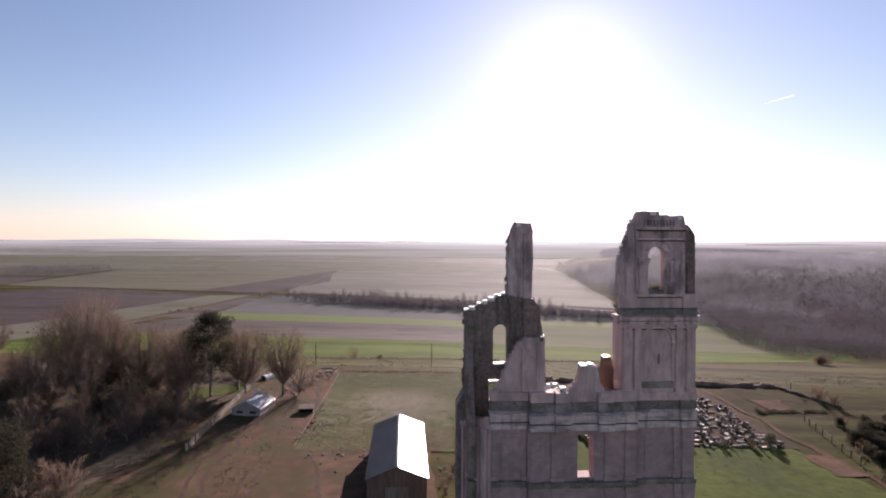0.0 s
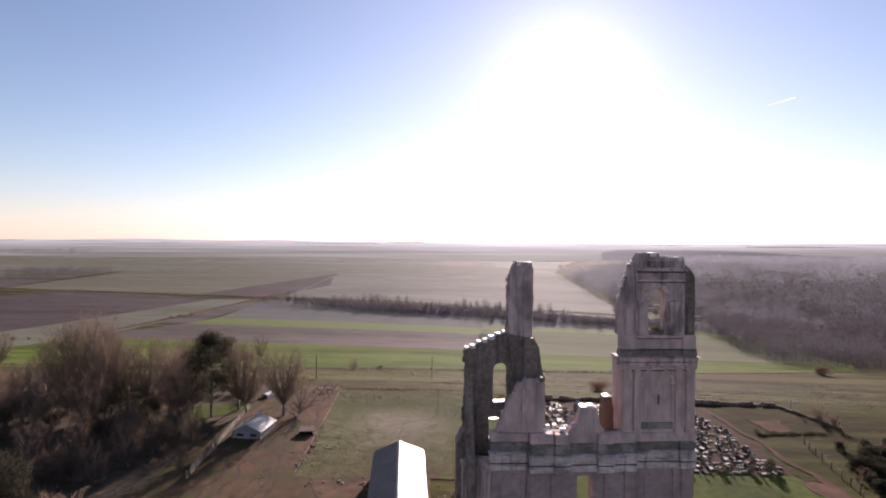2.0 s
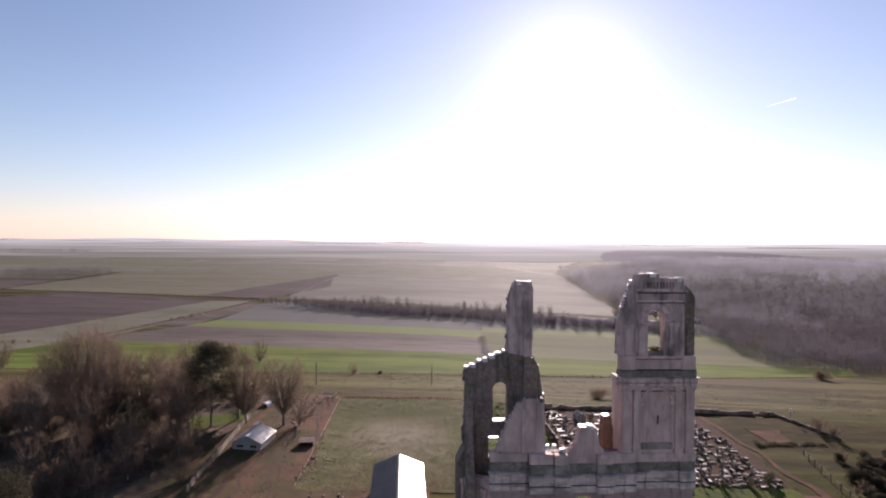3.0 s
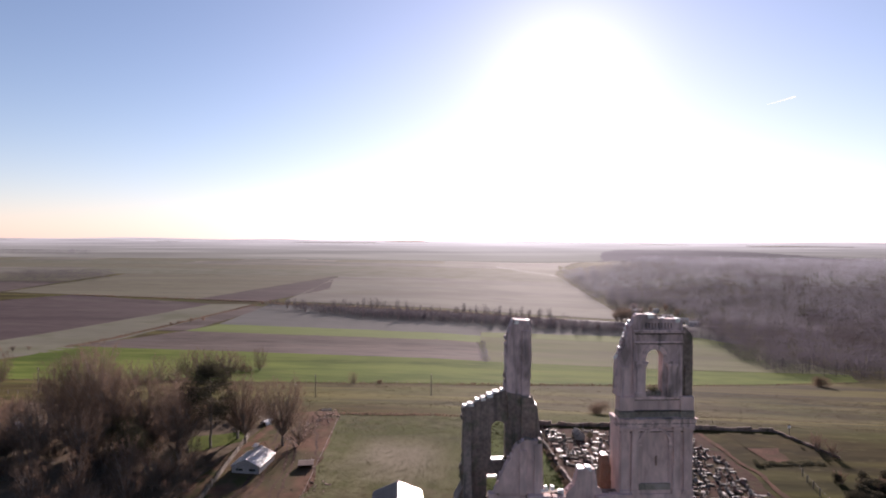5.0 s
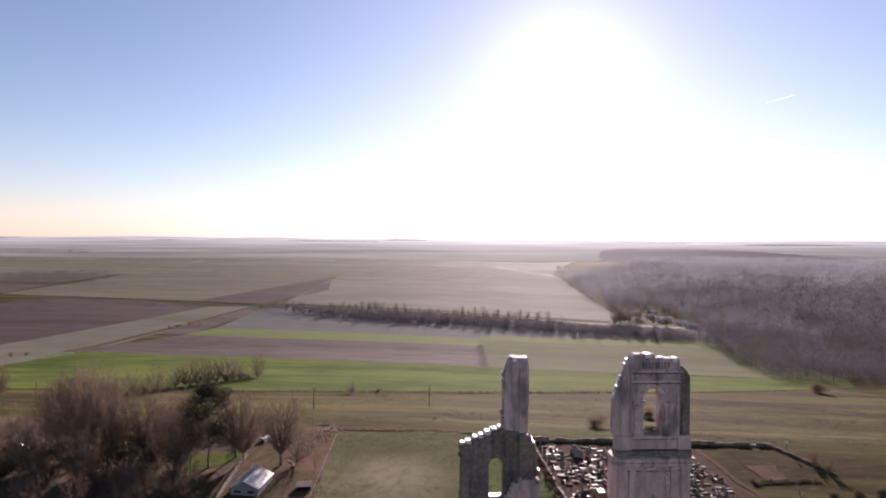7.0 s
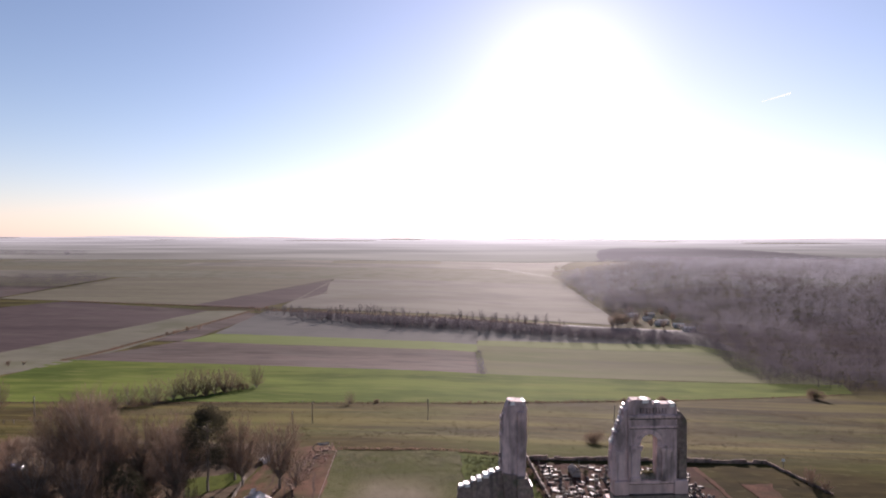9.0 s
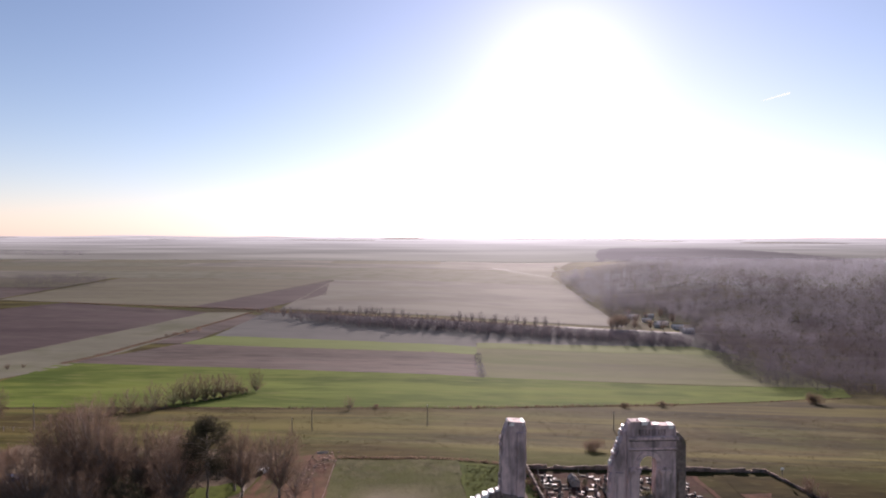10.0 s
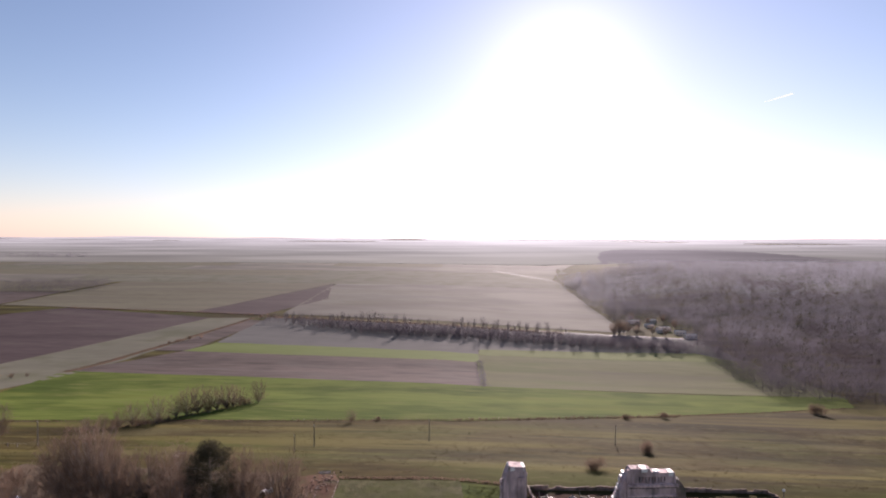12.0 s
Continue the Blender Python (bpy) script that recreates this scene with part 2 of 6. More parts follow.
overgrown(GRASS, (0.056, 0.064, 0.014), 0.022, (0.6, 1.5, 1), 0.48, 0.64, 0.65)
overgrown(GRASS, (0.026, 0.020, 0.010), 0.06, (0.35, 1.8, 1), 0.55, 0.72, 0.75)
overgrown(GRASS, (0.043, 0.033, 0.019), 0.05, (0.3, 1.5, 1), 0.30, 0.58, 0.7, region=((8, 40), (700, 600), (222, 246), (310, 300)))
overgrown(GRASS, (0.092, 0.080, 0.024), 0.028, (0.16, 2.4, 1), 0.50, 0.60, 0.7)
overgrown(GRASS, (0.020, 0.019, 0.008), 0.05, (0.2, 2.0, 1), 0.56, 0.66, 0.7)
overgrown(GRASS, (0.100, 0.088, 0.036), 0.35, (0.6, 1.4, 1), 0.58, 0.72, 0.5)

# ---- ground ----
KY = [-600, -100, 60, 140, 156, 173, 198, 240, 313, 380, 463, 560, 930, 2000, 4900, 6000]
KZ = [4, 6, 6.8, 6.8, 5.2, 1.0, -3.6, -10.3, -18, -21.5, -21, -19.5, -9, 8, 33, 33]


def slope_at(k):
    if k == 0 or k == len(KY) - 1:
        return 0.0
    a = (KZ[k] - KZ[k - 1]) / (KY[k] - KY[k - 1])
    b = (KZ[k + 1] - KZ[k]) / (KY[k + 1] - KY[k])
    return 0.0 if a * b <= 0 else 2 * a * b / (a + b)


def ease(u):
    u = max(0.0, min(1.0, u))
    return u * u * (3 - 2 * u)


def land(x, y):
    """The height of the land: a hill top with the abbey, a valley, and the rise of the plain beyond."""
    yy = max(KY[0], min(KY[-1] - 1e-6, y))
    i = max(j for j in range(len(KY) - 1) if KY[j] <= yy)
    h = KY[i + 1] - KY[i]
    u = (yy - KY[i]) / h
    p = ((2 * u**3 - 3 * u**2 + 1) * KZ[i] + (u**3 - 2 * u**2 + u) * h * slope_at(i)
         + (3 * u**2 - 2 * u**3) * KZ[i + 1] + (u**3 - u**2) * h * slope_at(i + 1))
    side = -11 * math.tanh(x / 260) if x > 0 else 5 * math.tanh(-x / 300)
    return p + side * max(0, min(1, (1800 - yy) / 1200)) + 19 * ease((x - 225) / 190) * ease((yy - 470) / 400) * (1 - ease((yy - 1060) / 420))


def steps(edges):
    out = [edges[0][0]]
    for a, b, s in edges:
        n = max(1, round((b - a) / s))
        out += [a + (b - a) * (i + 1) / n for i in range(n)]
    return out


def sheet(name, xs, ys, height, material, parent=None):
    verts = [(x, y, height(x, y)) for y in ys for x in xs]
    w = len(xs)
    faces = [(j * w + i, j * w + i + 1, (j + 1) * w + i + 1, (j + 1) * w + i) for j in range(len(ys) - 1) for i in range(w - 1)]
    return joined(name, verts, faces, material, parent)


GX = steps([(-4300, -1500, 200), (-1500, -400, 50), (-400, -120, 14), (-120, 140, 8), (140, 420, 14), (420, 1500, 50), (1500, 4300, 200)])
GY = steps([(-600, 0, 60), (0, 130, 10), (130, 420, 5), (420, 700, 14), (700, 1400, 35), (1400, 4900, 125)])
tagged(sheet("ground", GX, GY, land, GRASS), "rough brown-green winter pasture over hill and plain", "ground", kind="structure")


def draped(name, corners, material, label, lift=0.13, cell=9.0, category="field", fray=0.0, wobble=1.6):
    """A field: a four-cornered piece of land (x, y), laid just over the ground."""
    a, b, c, d = [Vector(p) for p in corners]
    nu = max(2, int(max((b - a).length, (c - d).length) / cell))
    nv = max(2, int(max((d - a).length, (c - b).length) / cell))
    verts, faces = [], []
    for j in range(nv + 1):
        for i in range(nu + 1):
            u, v = i / nu, j / nv
            p = (a * (1 - u) + b * u) * (1 - v) + (d * (1 - u) + c * u) * v
            if fray:
                v -= (1 - v) * fray * (noise.noise((p.x * 0.06, 3.1, 0)) + 1.1 * noise.noise((p.x * 0.4, 7.7, 0)))
                p = (a * (1 - u) + b * u) * (1 - v) + (d * (1 - u) + c * u) * v
            if p.y < 160:
                p = p + Vector((noise.noise((p.x * 0.3, p.y * 0.3, 1.5)), noise.noise((p.x * 0.3, p.y * 0.3, 9.5)))) * 0.9 + Vector((noise.noise((p.x * 0.09, p.y * 0.09, 4)), noise.noise((p.x * 0.09, p.y * 0.09, 7)))) * 1.6
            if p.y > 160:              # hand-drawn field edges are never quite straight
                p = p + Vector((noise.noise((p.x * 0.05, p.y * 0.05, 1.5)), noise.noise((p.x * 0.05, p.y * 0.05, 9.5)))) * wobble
            verts.append((p.x, p.y, land(p.x, p.y) + lift))
    for j in range(nv):
        for i in range(nu):
            k = j * (nu + 1) + i
            faces.append((k, k + 1, k + nu + 2, k + nu + 1))
    return tagged(joined(name, verts, faces, material), label, category, kind="structure")


def crop(name, dark, light, turn=0.0, rows=True, stain=None, spec=0.03, rough=0.95, stain_amount=0.5, stain_scale=0.05):
    return surface(name, dark, light, fine=0.35, coarse=0.03, rough=rough, spec=spec, bump=0.6, bump_dist=0.15,
                   stretch=(0.16, 1.5, 1) if rows else (1, 1, 1), turn=turn, stain=stain, stain_scale=stain_scale, stain_amount=stain_amount)


GREEN = crop("winter_wheat", (0.0448, 0.066, 0.013), (0.0963, 0.1232, 0.027), turn=3, stain=(0.092, 0.106, 0.022), stain_amount=0.55, spec=0.015)
LIME = crop("young_rape", (0.0905, 0.117, 0.0309), (0.1236, 0.1501, 0.0508), turn=3)
PLOUGH = crop("ploughed_clay", (0.0576, 0.0456, 0.0396), (0.1152, 0.09, 0.0792), turn=3)
DARK_PLOUGH = crop("dark_ploughed_earth", (0.045, 0.0324, 0.0324), (0.0774, 0.0576, 0.0558), turn=-35)
# some haze over the far land is put into the pale field colours below
STUBBLE = surface("pale_stubble", (0.108, 0.102, 0.08), (0.166, 0.156, 0.124), fine=0.3, coarse=0.02, rough=0.93, spec=0.028, bump=0.4, bump_dist=0.1, stretch=(0.12, 0.7, 1), turn=5,
                  stain=(0.110, 0.102, 0.090), stain_scale=0.05, stain_amount=0.6)
TAN = crop("tan_meadow", (0.096, 0.0886, 0.0614), (0.14, 0.1308, 0.0893), turn=5, stain=(0.100, 0.088, 0.072), spec=0.025, rough=0.95)
SEEDBED = crop("pale_seedbed", (0.086, 0.085, 0.08), (0.122, 0.119, 0.11), turn=8, spec=0.02, rough=0.95)
PALE_GREEN = crop("pale_grass_ley", (0.0912, 0.0914, 0.0478), (0.1248, 0.126, 0.0672), turn=10, spec=0.018, stain=(0.092, 0.082, 0.060), stain_amount=0.75, stain_scale=0.022)
SOFT_LIME = crop("thin_young_rape", (0.088, 0.108, 0.030), (0.126, 0.142, 0.052), turn=3)
STRIP = crop("fallow_strip", (0.100, 0.098, 0.072), (0.138, 0.132, 0.098), turn=-40, spec=0.025, rough=0.95)
LAWN = surface("mown_enclosure", (0.048, 0.050, 0.020), (0.130, 0.120, 0.058), spec=0.03, rough=0.95, fine=2.6, coarse=0.07, bump=0.8, bump_dist=0.12,
               stain=(0.165, 0.145, 0.085), stain_scale=0.06, stain_amount=0.75)
overgrown(LAWN, (0.040, 0.042, 0.018), 0.4, (1, 1, 1), 0.3, 0.6, 0.6, region=((-30, -29), (30, 29), (124, 135), (160, 159)))
overgrown(LAWN, (0.068, 0.074, 0.022), 0.15, (1, 1, 1), 0.35, 0.6, 0.7)
overgrown(LAWN, (0.085, 0.052, 0.034), 0.5, (1, 1, 1), 0.40, 0.58, 0.85, region=((-30, -29), (10, 9), (80, 81), (103, 91)))
overgrown(LAWN, (0.200, 0.168, 0.118), 0.09, (1, 1, 1), 0.22, 0.46, 0.85, region=((-19, -12), (5, -4), (102, 112), (129, 119)))
GREEN_LAWN = surface("green_lawn", (0.0368, 0.0493, 0.0085), (0.0798, 0.0986, 0.0187), spec=0.03, rough=0.95, fine=0.6, coarse=0.06, bump=0.5, bump_dist=0.08,
                     stain=(0.033, 0.047, 0.017), stain_scale=0.12, stain_amount=0.6)
MUD = surface("red_clay_track", (0.08, 0.043, 0.028), (0.15, 0.085, 0.056), spec=0.03, rough=0.95, fine=0.45, coarse=0.12, bump=0.5, bump_dist=0.1,
              stain=(0.070, 0.060, 0.034), stain_scale=0.16, stain_amount=0.75)
overgrown(MUD, (0.062, 0.056, 0.026), 0.16, (1, 0.5, 1), 0.46, 0.62, 0.6)
overgrown(MUD, (0.050, 0.054, 0.018), 0.5, (1, 0.6, 1), 0.45, 0.6, 0.75, region=((-60, -59), (-26, -36), (40, 41), (160, 150)))
overgrown(MUD, (0.070, 0.062, 0.030), 0.4, (1, 0.6, 1), 0.42, 0.62, 0.5, region=((-60, -59), (10, 9), (40, 41), (104, 88)))
SCRUB = surface("scrub_floor", (0.0677, 0.0513, 0.0349), (0.1256, 0.0961, 0.0655), spec=0.03, rough=0.95, fine=0.6, coarse=0.08, bump=0.8, bump_dist=0.2)
overgrown(GREEN, (0.024, 0.044, 0.007), 0.035, (0.6, 1.6, 1), 0.50, 0.64, 0.6)
overgrown(GREEN, (0.105, 0.112, 0.034), 0.12, (0.4, 1.4, 1), 0.56, 0.70, 0.6)
overgrown(PLOUGH, (0.100, 0.086, 0.076), 0.04, (0.5, 1.8, 1), 0.52, 0.66, 0.6)
overgrown(PLOUGH, (0.040, 0.031, 0.030), 0.10, (0.3, 1.8, 1), 0.54, 0.70, 0.6)
overgrown(DARK_PLOUGH, (0.086, 0.070, 0.062), 0.03, (0.7, 1.4, 1), 0.54, 0.68, 0.6)
overgrown(STRIP, (0.084, 0.088, 0.052), 0.03, (1, 1, 1), 0.48, 0.62, 0.6)
overgrown(STUBBLE, (0.088, 0.079, 0.070), 0.006, (0.6, 1.8, 1), 0.44, 0.60, 0.65)
overgrown(STUBBLE, (0.170, 0.158, 0.128), 0.012, (0.6, 1.2, 1), 0.48, 0.60, 0.6)
overgrown(STUBBLE, (0.100, 0.096, 0.070), 0.02, (0.4, 1.5, 1), 0.54, 0.68, 0.6)
overgrown(PALE_GREEN, (0.086, 0.102, 0.040), 0.03, (0.4, 1.5, 1), 0.50, 0.64, 0.6)
ROAD = surface("pale_road", (0.128, 0.12, 0.116), (0.184, 0.172, 0.168), fine=1, coarse=0.1, rough=0.8, spec=0.15, bump=0.2)

draped("wheat_field", [(-215, 223), (7, 241), (5, 334), (-236, 357)], GREEN, "bright green winter wheat field in long drilled rows")
draped("wheat_field", [(7, 241), (120, 274), (142, 329), (5, 334)], GREEN, "bright green winter wheat field narrowing to the wood")
draped("wheat_field", [(120, 274), (231, 307), (246, 334), (142, 329)], GREEN, "green tip of a wheat field beside the wood")
draped("ploughed_field", [(-236, 355), (27, 332), (29, 407), (-188, 423)], PLOUGH, "brown ploughed field in long furrows", lift=0.16)
draped("rape_field", [(-190, 420), (30, 404), (31, 432), (-178, 454)], LIME, "narrow yellow-green strip of young crop", lift=0.19)
draped("seed_field", [(-178, 452), (32, 430), (34, 552), (-175, 580)], SEEDBED, "pale seedbed under the tree line", lift=0.15)
draped("seed_field", [(26, 331), (246, 333), (246, 440), (31, 433)], PALE_GREEN, "pale olive field with a brownish middle beside the wood edge", lift=0.16)
draped("seed_field", [(32, 446), (240, 440), (244, 524), (34, 552)], SEEDBED, "pale seedbed below the road", lift=0.15)
draped("rape_field", [(31, 427), (236, 432), (214, 462), (34, 448)], SOFT_LIME, "faint lime-green strip at the head of the field", lift=0.22)
draped("stubble_field", [(-166, 600), (186, 547), (205, 985), (-159, 901)], STUBBLE, "wide pale stubble field beyond the tree line", lift=0.3, cell=20)
draped("ploughed_field", [(-291, 374), (-232, 572), (-413, 628), (-520, 480)], DARK_PLOUGH, "dark brown freshly ploughed field", lift=0.15)
draped("fallow_strip", [(-232, 298), (-188, 575), (-232, 571), (-330, 330)], STRIP, "pale fallow strip running up the slope")
draped("ploughed_field", [(-264, 604), (-187, 592), (-140, 714), (-164, 876)], DARK_PLOUGH, "dark wedge of ploughed land", lift=0.3, cell=20)
draped("stubble_field", [(-502, 646), (-264, 604), (-164, 880), (-493, 880)], TAN, "broad pale field on the plain", lift=0.3, cell=20)

draped("ploughed_field", [(-218, 421), (-188, 422), (-170, 556), (-191, 566)], PLOUGH, "brown headland beside the track")
draped("fallow_field", [(-330, 330), (-291, 374), (-520, 480), (-640, 400)], STRIP, "pale fallow land on the slope", lift=0.2, cell=20)
# patchwork of the plain
plain = random.Random(17)
for y0, y1 in ((880, 1012), (1010, 1122), (1120, 1240), (1238, 1400)):
    x = -0.9 * y1
    while x < (190 if y0 < 1100 else 260 + (y0 - 1050) * 0.42):
        wdt = plain.uniform(160, 420)
        plain.random()
        # more of the paler fields on the sun's side, as its glare in colour
        draped("plain_field", [(x, y0), (min(x + wdt + 1, 205 + max(0, y0 - 1050) * 0.42), y0), (min(x + wdt + 1, 205 + max(0, y1 - 1050) * 0.42), y1), (x, y1)],
               plain.choice((TAN, TAN, STUBBLE, STRIP, TAN, STRIP) if x < -150 else (STUBBLE, STUBBLE, STUBBLE, STRIP, TAN, STRIP)), "long pale field far out on the plain", wobble=6, lift=0.4 + 0.15 * (y0 % 2 + plain.random()), cell=32)
        x += wdt
for xa, xb, y0, y1, mat in ((-760, -506, 648, 760, PLOUGH), (-900, -506, 762, 900, TAN), (-760, -525, 486, 644, STRIP)):
    draped("plain_field", [(xa, y0), (xb, y0), (xb, y1), (xa, y1)], mat, "broad field out on the plain", lift=0.4, cell=25)

# the ground round the abbey
draped("lawn", [(-22, 90), (8, 90), (7, 143), (-24, 142)], LAWN, "worn mown grass enclosure with a bleached patch", lift=0.08, cell=2)
draped("lawn", [(2, 20), (75, 20), (62, 103), (8, 98)], GREEN_LAWN, "green lawn round the ruined church", lift=0.07, cell=2)
draped("clay_track", [(-47, 66), (-8, 66), (-25, 146), (-38.5, 144)], MUD, "red-brown clay track with scattered stones", lift=0.06, cell=2, category="track")
draped("clay_yard", [(-13, 60), (1.5, 60), (-0.5, 92.5), (-21, 91.5)], MUD, "trodden brown clay yard round the barn", lift=0.068, cell=1.5, category="track")
RUT = surface("rutted_clay", (0.050, 0.030, 0.021), (0.098, 0.058, 0.040), spec=0.05, rough=0.9, fine=0.8, coarse=0.2, bump=0.6, bump_dist=0.08)
for xa, xb in ((-23.5, -31.5), (-25.3, -33.0), (-31.0, -34.6), (-33.0, -36.4), (-15.0, -29.0)):
    draped("wheel_rut", [(xa, 67), (xa + 0.55, 67), (xb + 0.5, 138), (xb, 138)], RUT, "dark wheel rut worn along the clay track", lift=0.075, cell=1.5, category="track")
draped("scrub_floor", [(-110, 60), (-47.2, 60), (-38.8, 146), (-110, 150)], SCRUB, "dark leaf litter under the bare trees", lift=0.05, cell=5, category="ground")
draped("road", [(92, 538.5), (186, 529), (187, 532.2), (92, 541.7)], ROAD, "pale asphalt country road below the wood", lift=0.25, cell=10, category="road")
draped("road", [(186, 528.5), (262, 518), (262, 522.5), (187, 533)], ROAD, "pale asphalt road entering the wood", lift=0.25, cell=10, category="road")


# the edge of the plain, far behind everything; its haze is emission, paler with distance
def haze_glow_material(name, near, middle):
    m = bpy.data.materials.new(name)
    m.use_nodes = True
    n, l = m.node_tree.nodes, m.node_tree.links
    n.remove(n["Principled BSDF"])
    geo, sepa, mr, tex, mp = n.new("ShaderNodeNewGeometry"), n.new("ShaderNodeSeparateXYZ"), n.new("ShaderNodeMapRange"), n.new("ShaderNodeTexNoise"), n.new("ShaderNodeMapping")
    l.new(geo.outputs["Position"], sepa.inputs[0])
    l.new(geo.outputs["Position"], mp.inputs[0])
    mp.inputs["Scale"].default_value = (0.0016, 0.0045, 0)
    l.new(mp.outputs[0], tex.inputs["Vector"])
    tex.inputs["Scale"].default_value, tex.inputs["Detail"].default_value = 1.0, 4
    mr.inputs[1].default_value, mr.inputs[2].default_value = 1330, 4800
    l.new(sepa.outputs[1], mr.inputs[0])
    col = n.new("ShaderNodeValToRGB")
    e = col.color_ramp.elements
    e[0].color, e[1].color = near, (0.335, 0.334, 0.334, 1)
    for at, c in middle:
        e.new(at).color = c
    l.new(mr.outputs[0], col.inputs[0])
    # sun glare on the haze: stronger emission towards the sun's quarter of the plain
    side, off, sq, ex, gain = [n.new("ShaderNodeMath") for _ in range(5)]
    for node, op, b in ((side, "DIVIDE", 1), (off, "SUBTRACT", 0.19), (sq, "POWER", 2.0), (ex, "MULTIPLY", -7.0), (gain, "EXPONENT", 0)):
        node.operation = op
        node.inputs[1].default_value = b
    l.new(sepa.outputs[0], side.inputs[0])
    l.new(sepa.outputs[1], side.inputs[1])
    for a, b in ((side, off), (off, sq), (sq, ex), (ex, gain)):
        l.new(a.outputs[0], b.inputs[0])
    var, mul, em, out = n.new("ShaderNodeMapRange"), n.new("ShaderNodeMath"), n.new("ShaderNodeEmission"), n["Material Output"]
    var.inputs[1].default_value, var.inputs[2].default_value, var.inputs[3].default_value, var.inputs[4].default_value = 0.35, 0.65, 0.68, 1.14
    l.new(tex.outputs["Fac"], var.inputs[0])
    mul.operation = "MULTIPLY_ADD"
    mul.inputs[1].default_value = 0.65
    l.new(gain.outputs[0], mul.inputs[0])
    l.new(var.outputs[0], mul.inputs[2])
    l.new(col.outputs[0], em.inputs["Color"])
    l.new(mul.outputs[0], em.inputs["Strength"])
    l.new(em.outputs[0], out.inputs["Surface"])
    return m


def far_land(x, y):
    """Low far rises on the plain: one on either hand."""
    k = max(0, min(1, (y - 2000) / 1500))
    rise = 16 * math.exp(-((x + 2350) / 420) ** 2) + 10 * math.exp(-((x + 1300) / 300) ** 2) + 14 * math.exp(-((x - 3300) / 700) ** 2)
    return land(x, y) + 0.8 + k * (rise * math.exp(-((y - 4300) / 500) ** 2) + 3 * noise.noise((x * 0.002, y * 0.003, 0)))


FAR_PLAIN = haze_glow_material("distant_plain", (0.120, 0.119, 0.106, 1), ((0.2, (0.146, 0.146, 0.138, 1)), (0.48, (0.224, 0.224, 0.220, 1))))
FAR_RIDGE = haze_glow_material("distant_ridge", (0.092, 0.087, 0.088, 1), ((0.2, (0.106, 0.101, 0.103, 1)), (0.42, (0.124, 0.119, 0.121, 1))))
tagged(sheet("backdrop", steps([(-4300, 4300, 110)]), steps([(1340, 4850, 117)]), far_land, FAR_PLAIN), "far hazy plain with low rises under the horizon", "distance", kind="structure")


def far_ridge(x, y):
    """A low wooded ridge far out on the right of the plain: it stands highest at its near end and falls away to the right."""
    a = x / y
    crest = 2000 - 560 * ease((a - 0.46) / 0.33)
    top = 16 * ease((a - 0.255) / 0.07) - 15 * ease((a - 0.45) / 0.36)
    edge = ease((a - 0.262 - 0.01 * noise.noise((y * 0.01, 2, 0))) / 0.03)
    rough = 1.8 * noise.noise((x * 0.03, y * 0.02, 4)) + 1.2 * noise.noise((x * 0.11, y * 0.04, 8))
    front = ease((y - crest + 520) / 520)
    z = (land(x, y) + 1.5) * (1 - front) + (top + 1.0) * front + rough
    return z * edge + (land(x, y) - 6) * (1 - edge) - 40 * ease((y - crest - 20) / 160)


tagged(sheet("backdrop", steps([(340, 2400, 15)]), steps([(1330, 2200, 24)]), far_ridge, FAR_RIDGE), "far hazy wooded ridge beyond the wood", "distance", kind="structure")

# ---- the ruined church front ----
rng = random.Random(4)
CH = (16.3, 62.0)
church = thing("church_ruin", pose(CH[0], CH[1], 0, 0, 0, 2.9), "roofless grey limestone church front with two broken towers", "ruin")
BASE = 4.6


widen = False


def on_church(name, bm, material, label=""):
    if widen:                      # right tower stretched sideways to fit its outline in the camera's view
        for v in bm.verts:
            v.co.x = 4.2 + (v.co.x - 4.2) * 1.075
    return part(name, bm, material, church, label)


def cornice(u0, u1, v, z0, z1, name="cornice"):
    h = z1 - z0
    on_church(name, boxes((u0, u1, v - 0.30, v + 0.3, z0, z0 + h * 0.34), (u0 - 0.05, u1 + 0.05, v - 0.34, v + 0.3, z0 + h * 0.42, z0 + h * 0.88),
                          (u0 - 0.2, u1 + 0.2, v - 0.58, v + 0.3, z0 + h * 0.94, z1), bev=0.02), PALE_CORNICE if name == "great_cornice" else STONE_CORNICE)
    for k, out in ((0.34, 0.22), (0.88, 0.26)):
        on_church("drip_groove", boxes((u0 - 0.02, u1 + 0.02, v - out, v + 0.28, z0 + h * k, z0 + h * (k + (0.08 if k < 0.5 else 0.06)))), CRUST_SHADE, "black groove of crust and undershade")


def pilaster(u, w, v, z0, z1, d=0.28, material=None):
    h = w / 2
    on_church("pilaster", boxes((u - h, u + h, v - d, v, z0 + 0.5, z1 - 0.45), (u - h - 0.1, u + h + 0.1, v - d - 0.1, v, z0, z0 + 0.5),
                                (u - h - 0.06, u + h + 0.06, v - d - 0.06, v, z1 - 0.45, z1 - 0.3),
                                (u - h - 0.14, u + h + 0.14, v - d - 0.14, v, z1 - 0.3, z1), bev=0.03), material or STONE)


